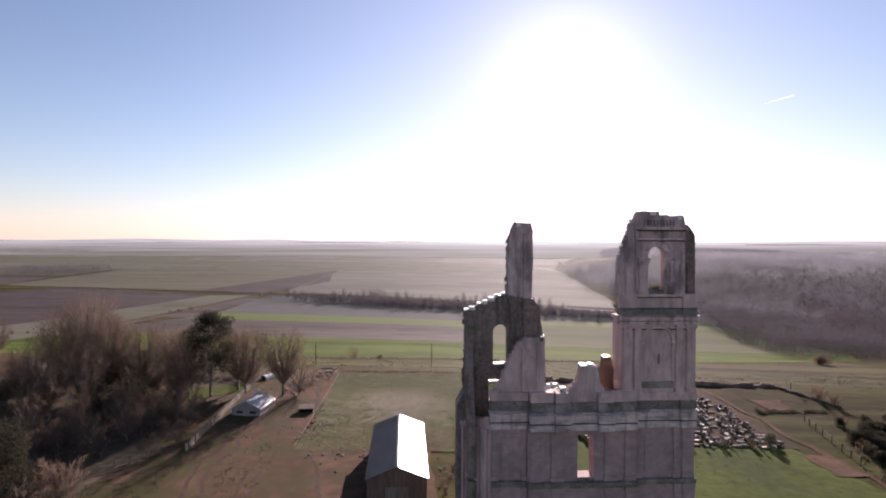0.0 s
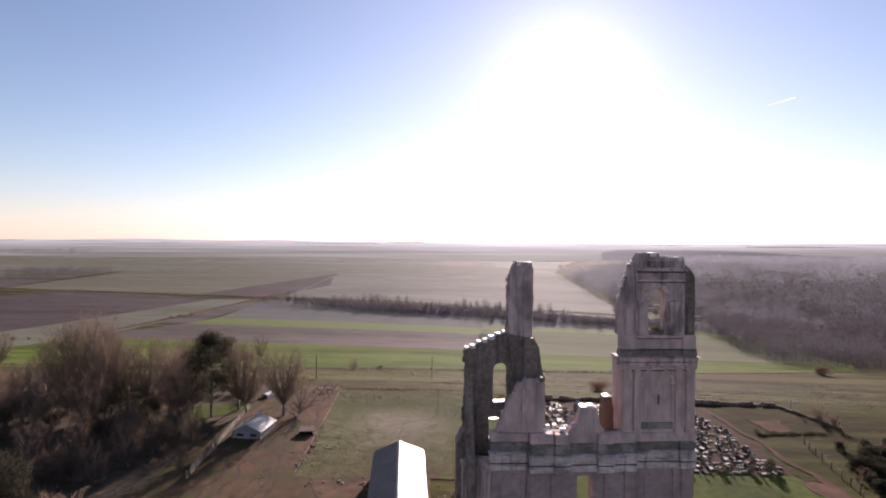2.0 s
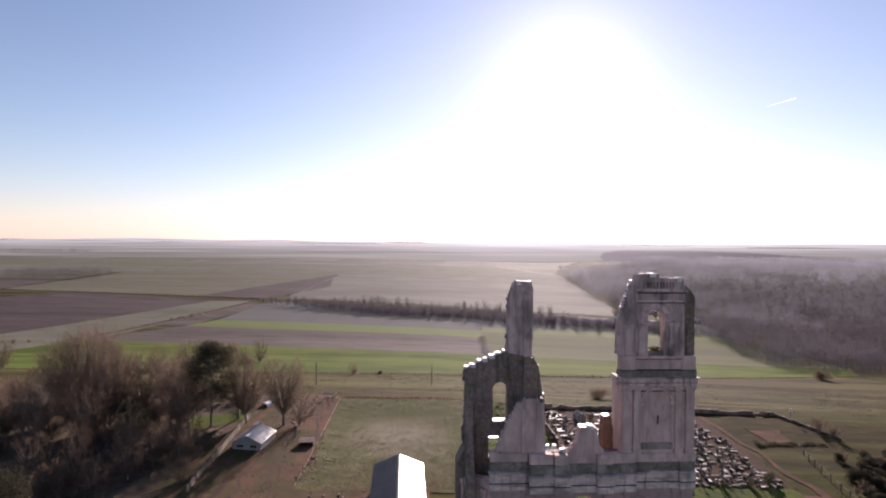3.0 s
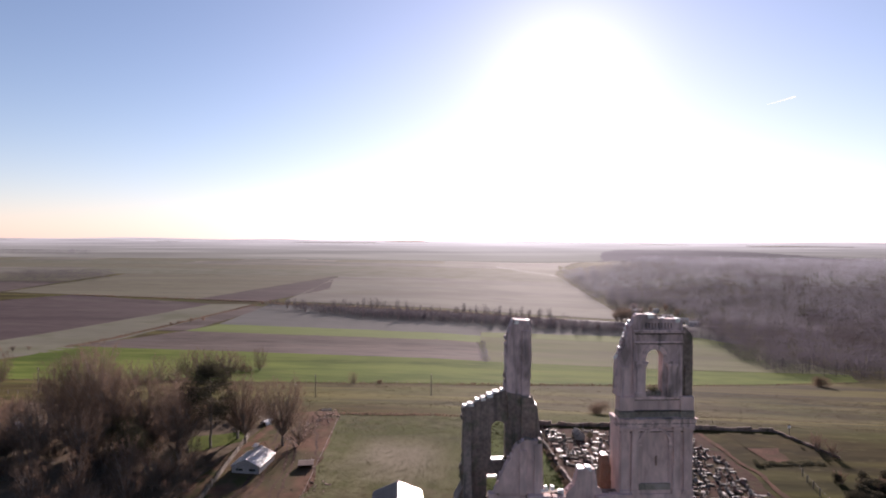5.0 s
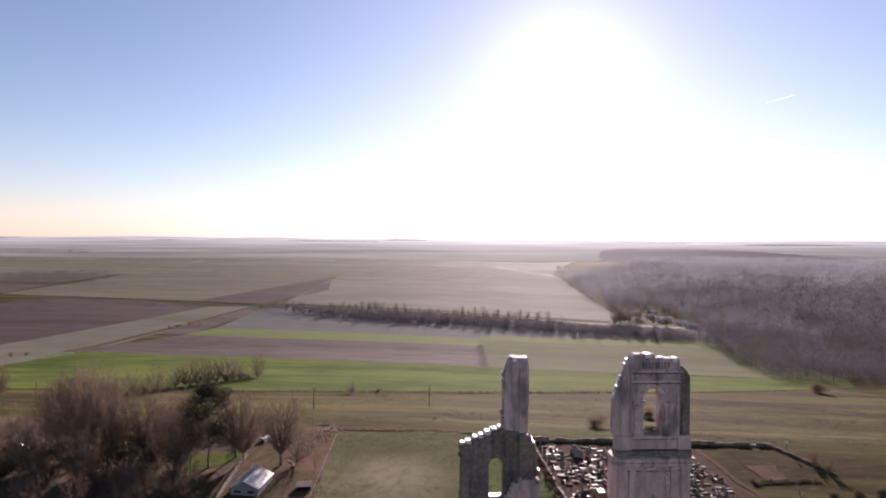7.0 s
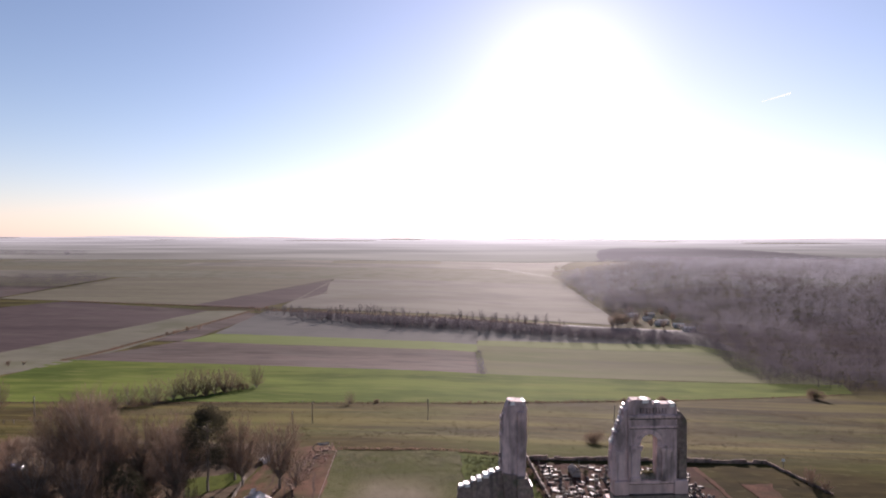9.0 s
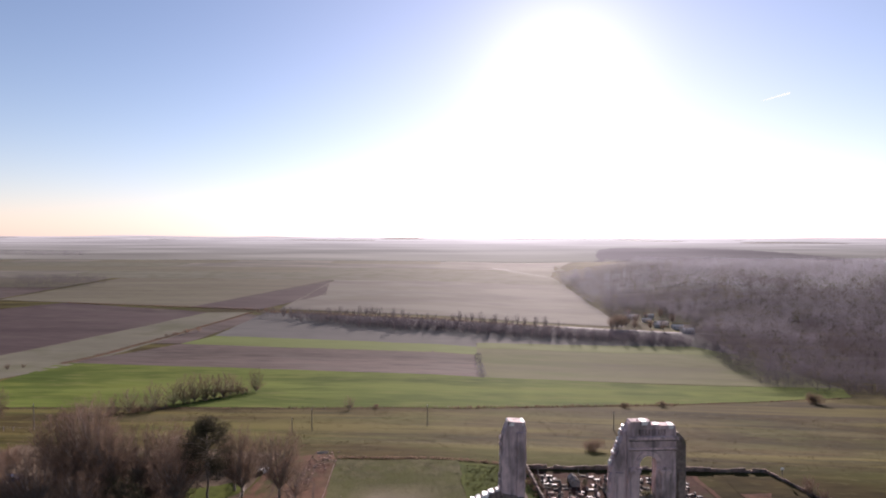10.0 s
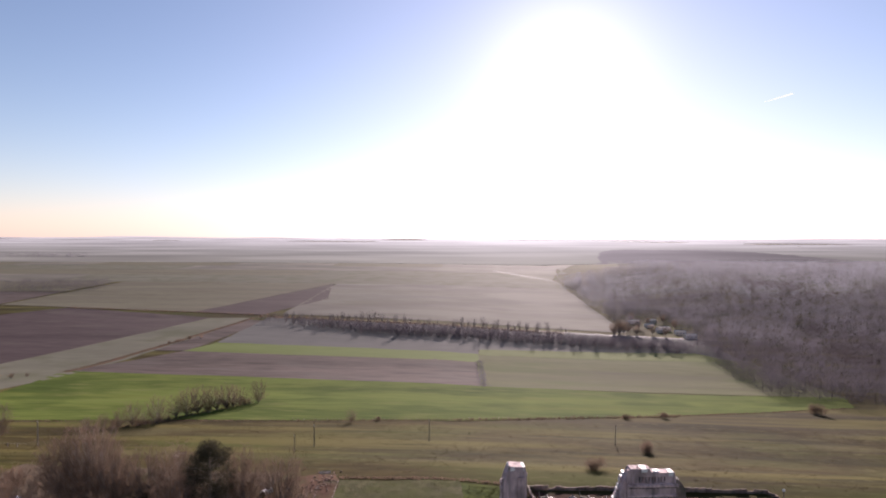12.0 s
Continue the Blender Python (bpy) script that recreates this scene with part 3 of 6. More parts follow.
def coping(points, v0, v1, size=0.8, material=None, thick=0.3, keep=0.8):
    """Broken stones lying along the top of a wall, one by one, between the depths v0 and v1."""
    for (u0, z0), (u1, z1) in zip(points, points[1:]):
        n = max(1, round(math.hypot(u1 - u0, z1 - z0) / size))
        for i in range(n):
            if n > 1 and rng.random() > keep:
                continue
            f = (i + rng.uniform(0.35, 0.65)) / n
            w = abs(u1 - u0) / n * rng.uniform(0.4, 0.95) / 2 + 0.05
            u, z = u0 + (u1 - u0) * f, z0 + (z1 - z0) * f
            bm = boxes((u - w, u + w, v0 + rng.uniform(-0.05, 0.25), v1 + rng.uniform(-0.3, 0.05), z - thick, z + rng.uniform(0.0, 0.2)), bev=0.02)
            for v in bm.verts:
                v.co += Vector((rng.uniform(-0.05, 0.05), rng.uniform(-0.05, 0.05), rng.uniform(-0.05, 0.04)))
            on_church("coping_stone", bm, material or BRIGHT_WHITE, "")


def edge_stones(points, v0, v1, material, course=0.42, keep=0.5):
    """Broken facing stones that stand a little proud, unevenly, along a torn edge."""
    for (u0, z0), (u1, z1) in zip(points, points[1:]):
        n = max(1, round(math.hypot(u1 - u0, z1 - z0) / course))
        for i in range(n):
            if rng.random() > keep:
                continue
            f = (i + rng.uniform(0.15, 0.85)) / n
            w, h = rng.uniform(0.10, 0.26), rng.uniform(0.09, 0.3)
            u, z = u0 + (u1 - u0) * f + rng.uniform(-0.08, 0.02), z0 + (z1 - z0) * f - h * 0.4
            a = rng.uniform(v0, v0 + (v1 - v0) * 0.4)
            bm = boxes((u - w * 0.7, u + w * 0.5, a, rng.uniform(a + 0.3, v1), z - h, z + h), bev=0.05)
            for v in bm.verts:
                v.co += Vector((rng.uniform(-0.05, 0.05), rng.uniform(-0.04, 0.04), rng.uniform(-0.05, 0.05)))
            on_church("edge_stone", bm, material)


# main storeys below the great cornice, three bays
Z1, Z2 = 14.6, 20.1
for lo, hi, set_out in ((BASE, Z1 - 0.4, -0.25), (Z1 - 0.4, Z2 + 0.4, 0.0)):
    upper = lo > BASE
    on_church("tower_wall", slab([(6.0, lo), (12.7, lo), (12.7, hi), (6.0, hi)], [], set_out, 1.3), LOWER_STONE, "flat grey limestone tower wall")
    on_church("tower_wall", slab([(-9.8, lo), (-6.0, lo), (-6.0, hi), (-9.6, hi), (-9.8, hi - 1.2)], [], set_out, 1.3), LOWER_STONE)
    win = [[(-0.55, 14.9), (1.25, 14.9), (1.25, 19.5), (-0.55, 19.5)]] if upper else [[(-1.6, lo + 0.01), (1.5, lo + 0.01), (1.5, 10.5), (-1.6, 10.5)]]
    on_church("centre_wall", slab([(-6.0, lo), (6.0, lo), (6.0, hi), (-6.0, hi)], win, set_out - 0.55, 1.2), LOWER_STONE)
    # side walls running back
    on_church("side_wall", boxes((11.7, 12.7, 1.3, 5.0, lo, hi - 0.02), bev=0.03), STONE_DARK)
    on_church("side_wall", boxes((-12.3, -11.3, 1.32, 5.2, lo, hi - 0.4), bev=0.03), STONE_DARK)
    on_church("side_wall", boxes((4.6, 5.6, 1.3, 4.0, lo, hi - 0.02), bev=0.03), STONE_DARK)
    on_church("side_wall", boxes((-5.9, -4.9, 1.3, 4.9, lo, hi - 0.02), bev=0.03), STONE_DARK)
on_church("window_sill", boxes((-0.6, 1.3, -0.75, 1.1, 14.55, 14.8), bev=0.03), STONE_DARK, "dark stone window sill")
# ledge between the storeys
for u0, u1, v in ((-9.9, -6.0, -0.25), (-6.1, 6.1, -0.85), (6.0, 12.75, -0.25)):
    on_church("ledge", boxes((u0, u1, v - 0.35, v + 0.28, Z1 - 0.42, Z1 - 0.1), (u0, u1, v - 0.2, v + 0.28, Z1 - 0.7, Z1 - 0.42), bev=0.02), MOSS_LEDGE, "moss-darkened ledge")
for u, w, v in ((-9.5, 0.5, 0), (-6.3, 0.5, 0), (-5.2, 1.1, -0.55), (-2.8, 1.3, -0.55), (3.05, 1.3, -0.55), (5.2, 1.1, -0.55), (6.45, 0.6, 0), (10.6, 0.6, 0), (11.9, 1.2, 0)):
    pilaster(u, w, v, Z1 - 0.1, Z2, 0.17, LOWER_STONE)
    pilaster(u, w, v - 0.25, BASE, Z1 - 0.7, 0.17, LOWER_STONE)
on_church("wall_panel", boxes((7.1, 9.7, -0.1, 0.05, Z1 + 0.8, Z2 - 0.9), bev=0.04), LOWER_STONE)
on_church("wall_panel", boxes((-8.8, -6.9, -0.1, 0.05, Z1 + 0.8, Z2 - 0.9), bev=0.04), LOWER_STONE)
# great cornice and the mossy plinth over it
for u0, u1, v in ((-10.0, -5.8, 0.0), (-5.8, -3.15, -0.9), (-3.15, -1.5, -1.15), (-1.5, 1.5, -0.7), (1.5, 3.25, -1.15), (3.25, 5.85, -0.8), (5.85, 10.95, 0.0), (10.95, 12.7, -0.25)):
    cornice(u0, u1, v, Z2, Z2 + 2.0, "great_cornice")
    on_church("plinth_course", boxes((u0, u1, v - 0.1, v + 1.0, Z2 + 2.0, Z2 + 3.0), bev=0.04), MOSS_LEDGE, "black-green mossy plinth course")
    if u0 != -1.5:
        on_church("pedestal", boxes((u0 + 0.05, u1 - 0.05, v, v + 0.95, Z2 + 3.0, Z2 + 4.1), bev=0.05), STONE)
ZP = Z2 + 3.0
# added backing, stops sunlight leaking between the pedestals
on_church("attic_backing", boxes((-9.7, 12.5, 0.4, 1.15, Z2 + 0.1, ZP + 0.95), bev=0.04), STONE_DARK)
# broken gable stump of the middle bay
on_church("gable_stump", slab(ragged([(-1.6, ZP), (2.4, ZP), (2.35, ZP + 1.5), (1.9, ZP + 2.0), (1.55, ZP + 3.85), (-0.2, ZP + 3.9), (-0.6, ZP + 2.2), (-1.5, ZP + 1.3), (-1.6, ZP)], 0.06, 0.5, rng)[:-1], [], -0.6, 0.5), STONE)
coping([(-0.35, ZP + 3.95), (1.45, ZP + 3.9)], -0.6, 0.5, 0.9)
coping([(-4.6, ZP + 1.3), (-3.2, ZP + 1.9), (-1.7, ZP + 1.3)], -0.5, 0.2, 0.35, keep=0.7)

# right tower, second stage
widen = True
S0, S1 = ZP, 31.4
on_church("tower_wall", slab([(4.4, S0), (12.1, S0), (12.1, S1), (4.4, S1)], [arch(8.15, 25.0, 3.0, 6.0)], -0.1, 0.9), STONE)
on_church("niche_back", slab([(6.4, 24.0), (9.9, 24.0), (9.9, S1), (6.4, S1)], [[(8.2, 27.0), (8.4, 27.0), (8.45, 28.1), (8.25, 28.1)]], 0.05, 0.85), STONE, "plain blocked niche with a narrow slit")
# added black block: the slit's inner darkness is put into its colour
on_church("slit_back", boxes((7.9, 8.7, 0.86, 1.2, 26.8, 28.3)), CRUST_SHADE)
on_church("niche_sill", boxes((6.5, 9.8, -0.18, 0.04, 24.4, 25.1), bev=0.03), MOSS_LEDGE)
for u, w in ((4.95, 0.9), (6.0, 0.7), (10.35, 0.7), (11.55, 0.9)):
    pilaster(u, w, -0.1, S0 + 0.9, S1, 0.25)
on_church("dado", boxes((4.3, 12.2, -0.35, -0.1, S0 - 0.02, S0 + 0.9), bev=0.03), STONE)
on_church("side_wall", boxes((4.4, 5.3, 0.9, 2.8, S0, S1), bev=0.03), STONE)
on_church("side_wall", boxes((11.2, 12.1, 0.9, 3.6, S0, S1), bev=0.03), STONE_DARK)
pts = [(8.15 + r * math.cos(a), 29.5 + r * math.sin(a)) for r, rev in ((1.8, 1), (1.5, -1)) for a in [math.pi * i / 14 for i in range(15)][::rev]]
on_church("arch_moulding", slab(pts, [], -0.22, -0.05), STONE_CORNICE)
for u in (6.35, 9.95):
    on_church("impost", boxes((u - 0.4, u + 0.4, -0.22, -0.02, 29.3, 29.55), bev=0.02), STONE_CORNICE)
on_church("drip_groove", boxes((4.45, 12.05, -0.15, -0.08, S1 - 0.62, S1 - 0.46)), CRUST_SHADE, "black groove of crust and undershade")
on_church("string_course", boxes((4.4, 12.1, -0.3, -0.08, S1 - 0.46, S1 - 0.3), bev=0.02), STONE_CORNICE)
cornice(4.3, 12.2, -0.1, S1, S1 + 1.0)
on_church("cornice_return", boxes((4.0, 4.45, 0.2, 2.0, S1 + 0.55, S1 + 0.95), (4.15, 4.45, 0.2, 2.0, S1, S1 + 0.55), bev=0.02), STONE_CORNICE)
# pedestal and upper stage
P1 = 34.7
on_church("pedestal", slab([(4.45, S1 + 1.0), (12.0, S1 + 1.0), (12.0, P1 - 0.3), (4.45, P1 - 0.3)], [], 0.0, 1.1), STONE)
for u0, u1 in ((4.35, 5.9), (10.7, 12.1)):
    on_church("pedestal_block", boxes((u0, u1, -0.25, 1.1, S1 + 1.7, P1), bev=0.05), STONE)
on_church("plinth_course", boxes((5.9, 10.7, -0.14, 0.0, S1 + 1.02, S1 + 1.75), bev=0.03), MOSS_LEDGE)
for u0, u1 in ((4.28, 5.92), (10.68, 12.17)):
    on_church("plinth_course", boxes((u0, u1, -0.33, 1.15, S1 + 1.0, S1 + 1.7), bev=0.03), MOSS_LEDGE)
on_church("drip_groove", boxes((4.5, 12.0, -0.06, 0.3, P1 - 0.42, P1 - 0.3)), CRUST_SHADE)
on_church("drip_groove", boxes((4.3, 12.15, -0.30, 0.2, S1 + 1.7, S1 + 1.8)), CRUST_SHADE)
on_church("sill_course", boxes((5.85, 10.75, -0.22, 1.1, P1 - 0.3, P1), bev=0.03), STONE_CORNICE)
U0, U1, UC = 5.9, 10.9, 7.95
on_church("window_block", boxes((7.05, 8.85, 0.25, 0.95, P1 - 0.1, P1 + 0.55), bev=0.05), MOSS_LEDGE, "dark blocked foot of the window")
top = ragged([(U1, 42.4), (U1 - 0.15, 43.25), (8.25, 43.32), (8.1, 43.75), (6.1, 43.75), (U0 - 0.1, 43.2), (U0 - 0.2, 42.6)], 0.05, 0.6, rng)
slots = [[(u, 42.2), (u + 0.15, 42.2), (u + 0.15, 42.85), (u, 42.85)] for u in (6.95 + 0.33 * i for i in range(9))]
on_church("tower_wall", slab([(U0, P1), (U1, P1)] + top, [arch(UC, P1 + 0.02, 1.75, 5.2)] + slots, -0.1, 1.0), STONE_GREY, "upper tower wall pierced by a round-headed window")
for side, outer, inner, prof in ((-1, 4.2, U0, [(5.9, 42.9), (5.4, 42.3), (5.05, 40.9), (4.65, 39.6), (4.3, 38.2)]), (1, 12.15, U1, [(10.9, 42.4), (11.3, 42.3), (12.12, 41.1)])):
    edge = ragged(prof, 0.12, 0.45, rng)
    on_church("tower_buttress", slab([(inner, P1), (outer, P1)] + edge[::-1], [], 0.25, 1.6), STONE_DARK if side > 0 else STONE_GREY, "broken corner buttress with a ragged sloping top")
    on_church("buttress_pilaster", boxes((min(inner, outer) + 0.35, max(inner, outer) - 0.35, 0.05, 0.25, P1, 38.0), bev=0.03), STONE_GREY if side < 0 else STONE_DARK)
    coping(prof, 0.9, 1.6, 0.4, thick=0.25, keep=0.35)
on_church("side_wall", slab([(0.9, P1), (1.8, P1), (1.7, 36.5), (1.4, 37.4), (0.9, 38.0)], [], -5.0, -4.25), STONE_GREY).matrix_basis = pose(0, 0, 0, 0, 0, 90)
for u, w in ((6.5, 0.9), (9.75, 0.9)):
    pilaster(u, w, -0.1, P1, 38.4, 0.22, STONE_GREY)
for u in (6.6, 9.4):
    on_church("impost", boxes((u - 0.65, u + 0.65, -0.36, -0.08, 38.4, 38.65), bev=0.02), STONE_CORNICE)
pts = [(UC + r * math.cos(a), 39.05 + r * math.sin(a)) for r, rev in ((1.35, 1), (0.9, -1)) for a in [math.pi * i / 14 for i in range(15)][::rev]]
on_church("arch_moulding", slab(pts, [], -0.26, -0.05), STONE_CORNICE)
on_church("string_course", boxes((U0 - 0.05, U1 + 0.05, -0.3, -0.08, 40.62, 40.8), bev=0.02), STONE_CORNICE)
on_church("drip_groove", boxes((U0, U1, -0.2, -0.08, 40.5, 40.62)), CRUST_SHADE)
on_church("string_course", boxes((U0 - 0.15, U1 + 0.15, -0.42, -0.08, 41.75, 42.05), bev=0.02), STONE_CORNICE)
on_church("drip_groove", boxes((U0, U1, -0.24, -0.08, 41.58, 41.75)), CRUST_SHADE)
# added dark box; its colour stands for the shade in the slots
on_church("parapet_core", boxes((6.6, 10.2, 0.22, 0.9, 42.08, 42.98)), STONE_DARK, "added dark fill that gives the balustrade slots their shade")
coping([(8.2, 43.65), (6.0, 43.7)], -0.15, 1.0, 1.0)
coping([(10.7, 43.2), (8.4, 43.25)], -0.15, 1.0, 0.9)

widen = False
# left tower: rear wall with a window, standing pinnacle, fragment of the front
BV = 4.2
prof = [(-12.5, 32.3), (-10.4, 33.3), (-9.0, 33.9), (-7.4, 34.5)]
flank = ragged([(-12.5, 32.3), (-12.4, 28.0), (-12.6, 24.0), (-12.4, 18.0)], 0.12, 0.5, rng)[1:-1]
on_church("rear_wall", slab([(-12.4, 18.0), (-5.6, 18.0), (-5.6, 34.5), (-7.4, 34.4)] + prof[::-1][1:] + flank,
                            [arch(-8.3, 26.2, 1.65, 4.6)[:2] + arch(-8.3, 26.2, 1.65, 4.6)[2:], [(-9.6, 22.0), (-8.3, 22.0), (-8.3, 24.6), (-9.6, 24.6)]], BV, BV + 1.0), STONE_DARK, "mossy, shade-dark rear tower wall with a tall opening")
# hidden wall, added to block sun that would enter below the rear wall
on_church("rear_wall", slab([(-12.4, BASE), (-4.7, BASE), (-4.7, 18.0), (-12.4, 18.0)], [], BV, BV + 1.0), STONE_DARK, "added lower rear wall that keeps sun out of the tower")
coping(prof, BV - 0.05, BV + 1.05, 0.8, keep=0.95)
on_church("window_sill", boxes((-9.1, -7.5, BV, BV + 1.0, 26.12, 26.3), bev=0.03), BRIGHT_WHITE)
on_church("window_sill", boxes((-9.6, -8.3, BV + 0.2, BV + 0.9, 24.05, 24.22), bev=0.03), BRIGHT_WHITE)
pin = ragged([(-4.7, 34.0), (-4.55, 38.0), (-4.6, 41.0), (-4.75, 42.4)], 0.06, 0.5, rng)[:-1] + [(-4.8, 42.5), (-6.6, 42.6)] + ragged([(-6.9, 42.0), (-7.35, 40.6), (-7.5, 38.6), (-7.45, 34.0)], 0.06, 0.5, rng)
on_church("pinnacle", slab([(-7.45, 33.9), (-4.7, 33.9)] + pin, [], BV - 0.3, BV + 1.3), STONE_GREY, "tall broken shaft of masonry standing alone")
on_church("pinnacle_pier", boxes((-5.7, -4.8, BV - 0.62, BV - 0.3, 33.6, 41.4), bev=0.05), STONE_GREY)
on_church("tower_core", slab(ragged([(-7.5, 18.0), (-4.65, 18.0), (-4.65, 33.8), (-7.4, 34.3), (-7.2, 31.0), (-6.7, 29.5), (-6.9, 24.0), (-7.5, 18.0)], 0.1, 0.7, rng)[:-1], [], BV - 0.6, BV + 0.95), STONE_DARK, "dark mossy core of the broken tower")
coping([(-4.8, 42.4), (-6.7, 42.45)], BV - 0.3, BV + 1.2, 0.34, keep=0.6)
inner = [(-4.7, 33.6), (-4.1, 33.0), (-3.9, 31.4), (-3.6, 30.0), (-3.5, 29.2)]
on_church("inner_wall", slab([(-5.8, 20.0), (-3.4, 20.0), (-3.4, 29.4), (-3.7, 30.2), (-4.1, 32.9), (-4.7, 33.9), (-5.8, 33.9)], [], BV - 1.4, BV + 0.9), STONE_DARK)
coping([(-4.7, 33.6), (-4.0, 32.6)], BV - 1.3, BV + 0.9, 0.7)
coping([(-4.0, 29.7), (-3.3, 29.6)], BV - 1.3, BV + 0.2, 0.7)
on_church("front_fragment", slab([(-9.3, ZP + 0.9), (-3.9, ZP + 0.9), (-4.1, 29.9), (-6.0, 30.0)] + ragged([(-7.0, 29.4), (-7.9, 27.6), (-8.7, 25.6), (-9.3, ZP + 0.9)], 0.15, 0.5, rng)[:-1], [], 0.0, 0.9), STONE, "standing piece of tower front with a broken slanting edge")
for u, zt in ((-6.2, 29.0), (-4.6, 29.6)):
    on_church("pilaster_stump", boxes((u - 0.42, u + 0.42, -0.25, 0.0, ZP + 1.0, zt), bev=0.06), STONE)
coping([(-6.0, 30.0), (-4.1, 29.9)], 0.0, 0.9, 0.6, STONE_DARK)
# left outer buttress, with a sloping head
oblique = slab(ragged([(0, BASE), (5.0, BASE), (5.0, 20.2), (3.6, 20.9), (1.2, 20.4), (0, 19.6)], 0.06, 0.8, rng), [], 0, 0.9)
on_church("oblique_wall", oblique, STONE, "grooved wall across the tower corner").matrix_basis = Matrix.Translation((-12.9, 4.2, 0)) @ pose(0, 0, 0, 0, 0, -53)
for k in (0.5, 1.6, 2.9, 4.2):
    on_church("corner_pilaster", boxes((k - 0.35, k + 0.35, -0.28, 0, BASE, 19.4), (k - 0.45, k + 0.45, -0.4, 0, 19.4, 19.9), bev=0.03), STONE).matrix_basis = Matrix.Translation((-12.9, 4.2, 0)) @ pose(0, 0, 0, 0, 0, -53)
on_church("outer_buttress", slab([(-13.3, BASE), (-11.9, BASE), (-11.9, 24.0), (-12.5, 23.2), (-13.3, 21.6)], [], 3.6, 6.0), STONE_DARK)
on_church("side_wall", slab([(0.9, 18.0), (5.0, 18.0), (5.0, 32.3), (4.2, 32.0), (3.6, 28.0), (2.6, 24.0), (0.9, 20.5)], [], 11.5, 12.4), STONE_DARK, "broken outer side wall").matrix_basis = pose(0, 0, 0, 0, 0, 90)
# brick core behind
on_church("brick_pier", slab(ragged([(3.1, 18.0), (4.4, 18.0), (4.4, 25.9), (4.0, 27.4), (3.3, 27.3), (3.1, 24.5), (3.1, 18.0)], 0.1, 0.6, rng)[:-1], [], 2.2, 3.4), BRICK, "brown brick core of a pier")
coping([(3.3, 27.3), (4.1, 27.4)], 2.2, 3.4, 0.7)
edge_stones([(-7.45, 34.4), (-7.5, 38.6), (-7.35, 40.6), (-6.9, 42.0), (-6.6, 42.5)], BV - 0.35, BV + 1.3, STONE_GREY)
edge_stones([(-4.7, 34.0), (-4.55, 38.0), (-4.6, 41.0), (-4.8, 42.4)], BV - 0.35, BV + 1.3, STONE_GREY)
edge_stones([(-6.8, 42.5), (-4.8, 42.45)], BV - 0.35, BV + 0.4, STONE_DARK, 0.6, 0.4)
edge_stones([(-12.5, 32.3), (-12.4, 28.0), (-12.6, 24.0)], BV - 0.1, BV + 1.0, STONE_DARK)
edge_stones([(-4.6, 33.9), (-4.1, 32.9), (-3.7, 30.2), (-3.4, 29.4), (-3.45, 25.0)], BV - 1.4, BV + 0.8, STONE_DARK)
edge_stones([(-7.0, 29.4), (-7.9, 27.6), (-8.7, 25.6), (-9.3, 24.0)], -0.02, 0.9, STONE)
edge_stones([(-6.9, 29.6), (-4.1, 29.9)], 0.0, 0.9, STONE_DARK, 0.5)
edge_stones([(-9.7, 20.0), (-9.9, 24.2)], -0.2, 1.2, STONE_DARK)
edge_stones([(1.55, 26.9), (1.9, 25.1), (2.35, 24.5)], -0.6, 0.5, STONE)
edge_stones([(-0.2, 27.0), (-0.6, 25.3), (-1.5, 24.4)], -0.6, 0.5, STONE)
widen = True
edge_stones([(5.8, 42.8), (5.35, 42.2), (5.0, 40.8), (4.6, 39.5), (4.25, 38.1), (4.2, 35.0)], 0.2, 1.6, STONE_GREY, 0.36)
edge_stones([(5.8, 42.9), (5.35, 42.2), (5.0, 40.9), (4.6, 39.6), (4.25, 38.3)], 0.8, 1.6, BRIGHT_WHITE, 0.5, 0.22)
edge_stones([(10.9, 42.4), (11.3, 42.3), (12.12, 41.0), (12.15, 37.0)], 0.2, 1.6, STONE_DARK, 0.36)
edge_stones([(5.8, 42.9), (6.1, 43.75), (8.1, 43.7), (8.3, 43.25), (10.7, 43.2), (10.9, 42.4)], -0.12, 1.0, STONE, 0.45)
edge_stones([(6.1, 43.6), (8.1, 43.6)], 0.1, 1.0, STONE_DARK, 0.4)
widen = False

# ---- trees and bushes ----
BARK = surface("grey_brown_bark", (0.117, 0.096, 0.0819), (0.2223, 0.1872, 0.158), fine=5, coarse=0.8, bump=0.6, bump_dist=0.03)
TWIG = surface("winter_twigs", (0.0837, 0.0577, 0.0426), (0.1572, 0.1112, 0.0814), fine=3, coarse=0.25, rough=0.8, spec=0.15, bump=0, per_object=0.25, sheer=0.6)
RUSSET = surface("russet_twigs", (0.1115, 0.0726, 0.0515), (0.1951, 0.133, 0.0944), fine=3, coarse=0.3, rough=0.8, spec=0.15, bump=0, per_object=0.2, sheer=0.6)
NEEDLE = surface("pine_needles", (0.0277, 0.0267, 0.0167), (0.0624, 0.0554, 0.0355), fine=3, coarse=0.4, rough=0.9, spec=0.08, bump=0, per_object=0.15, sheer=0.35)
EVERGREEN = surface("evergreen_leaves", (0.072, 0.0666, 0.0396), (0.1332, 0.1224, 0.0756), fine=3, coarse=0.4, rough=0.9, spec=0.08, bump=0, per_object=0.2, sheer=0.45)


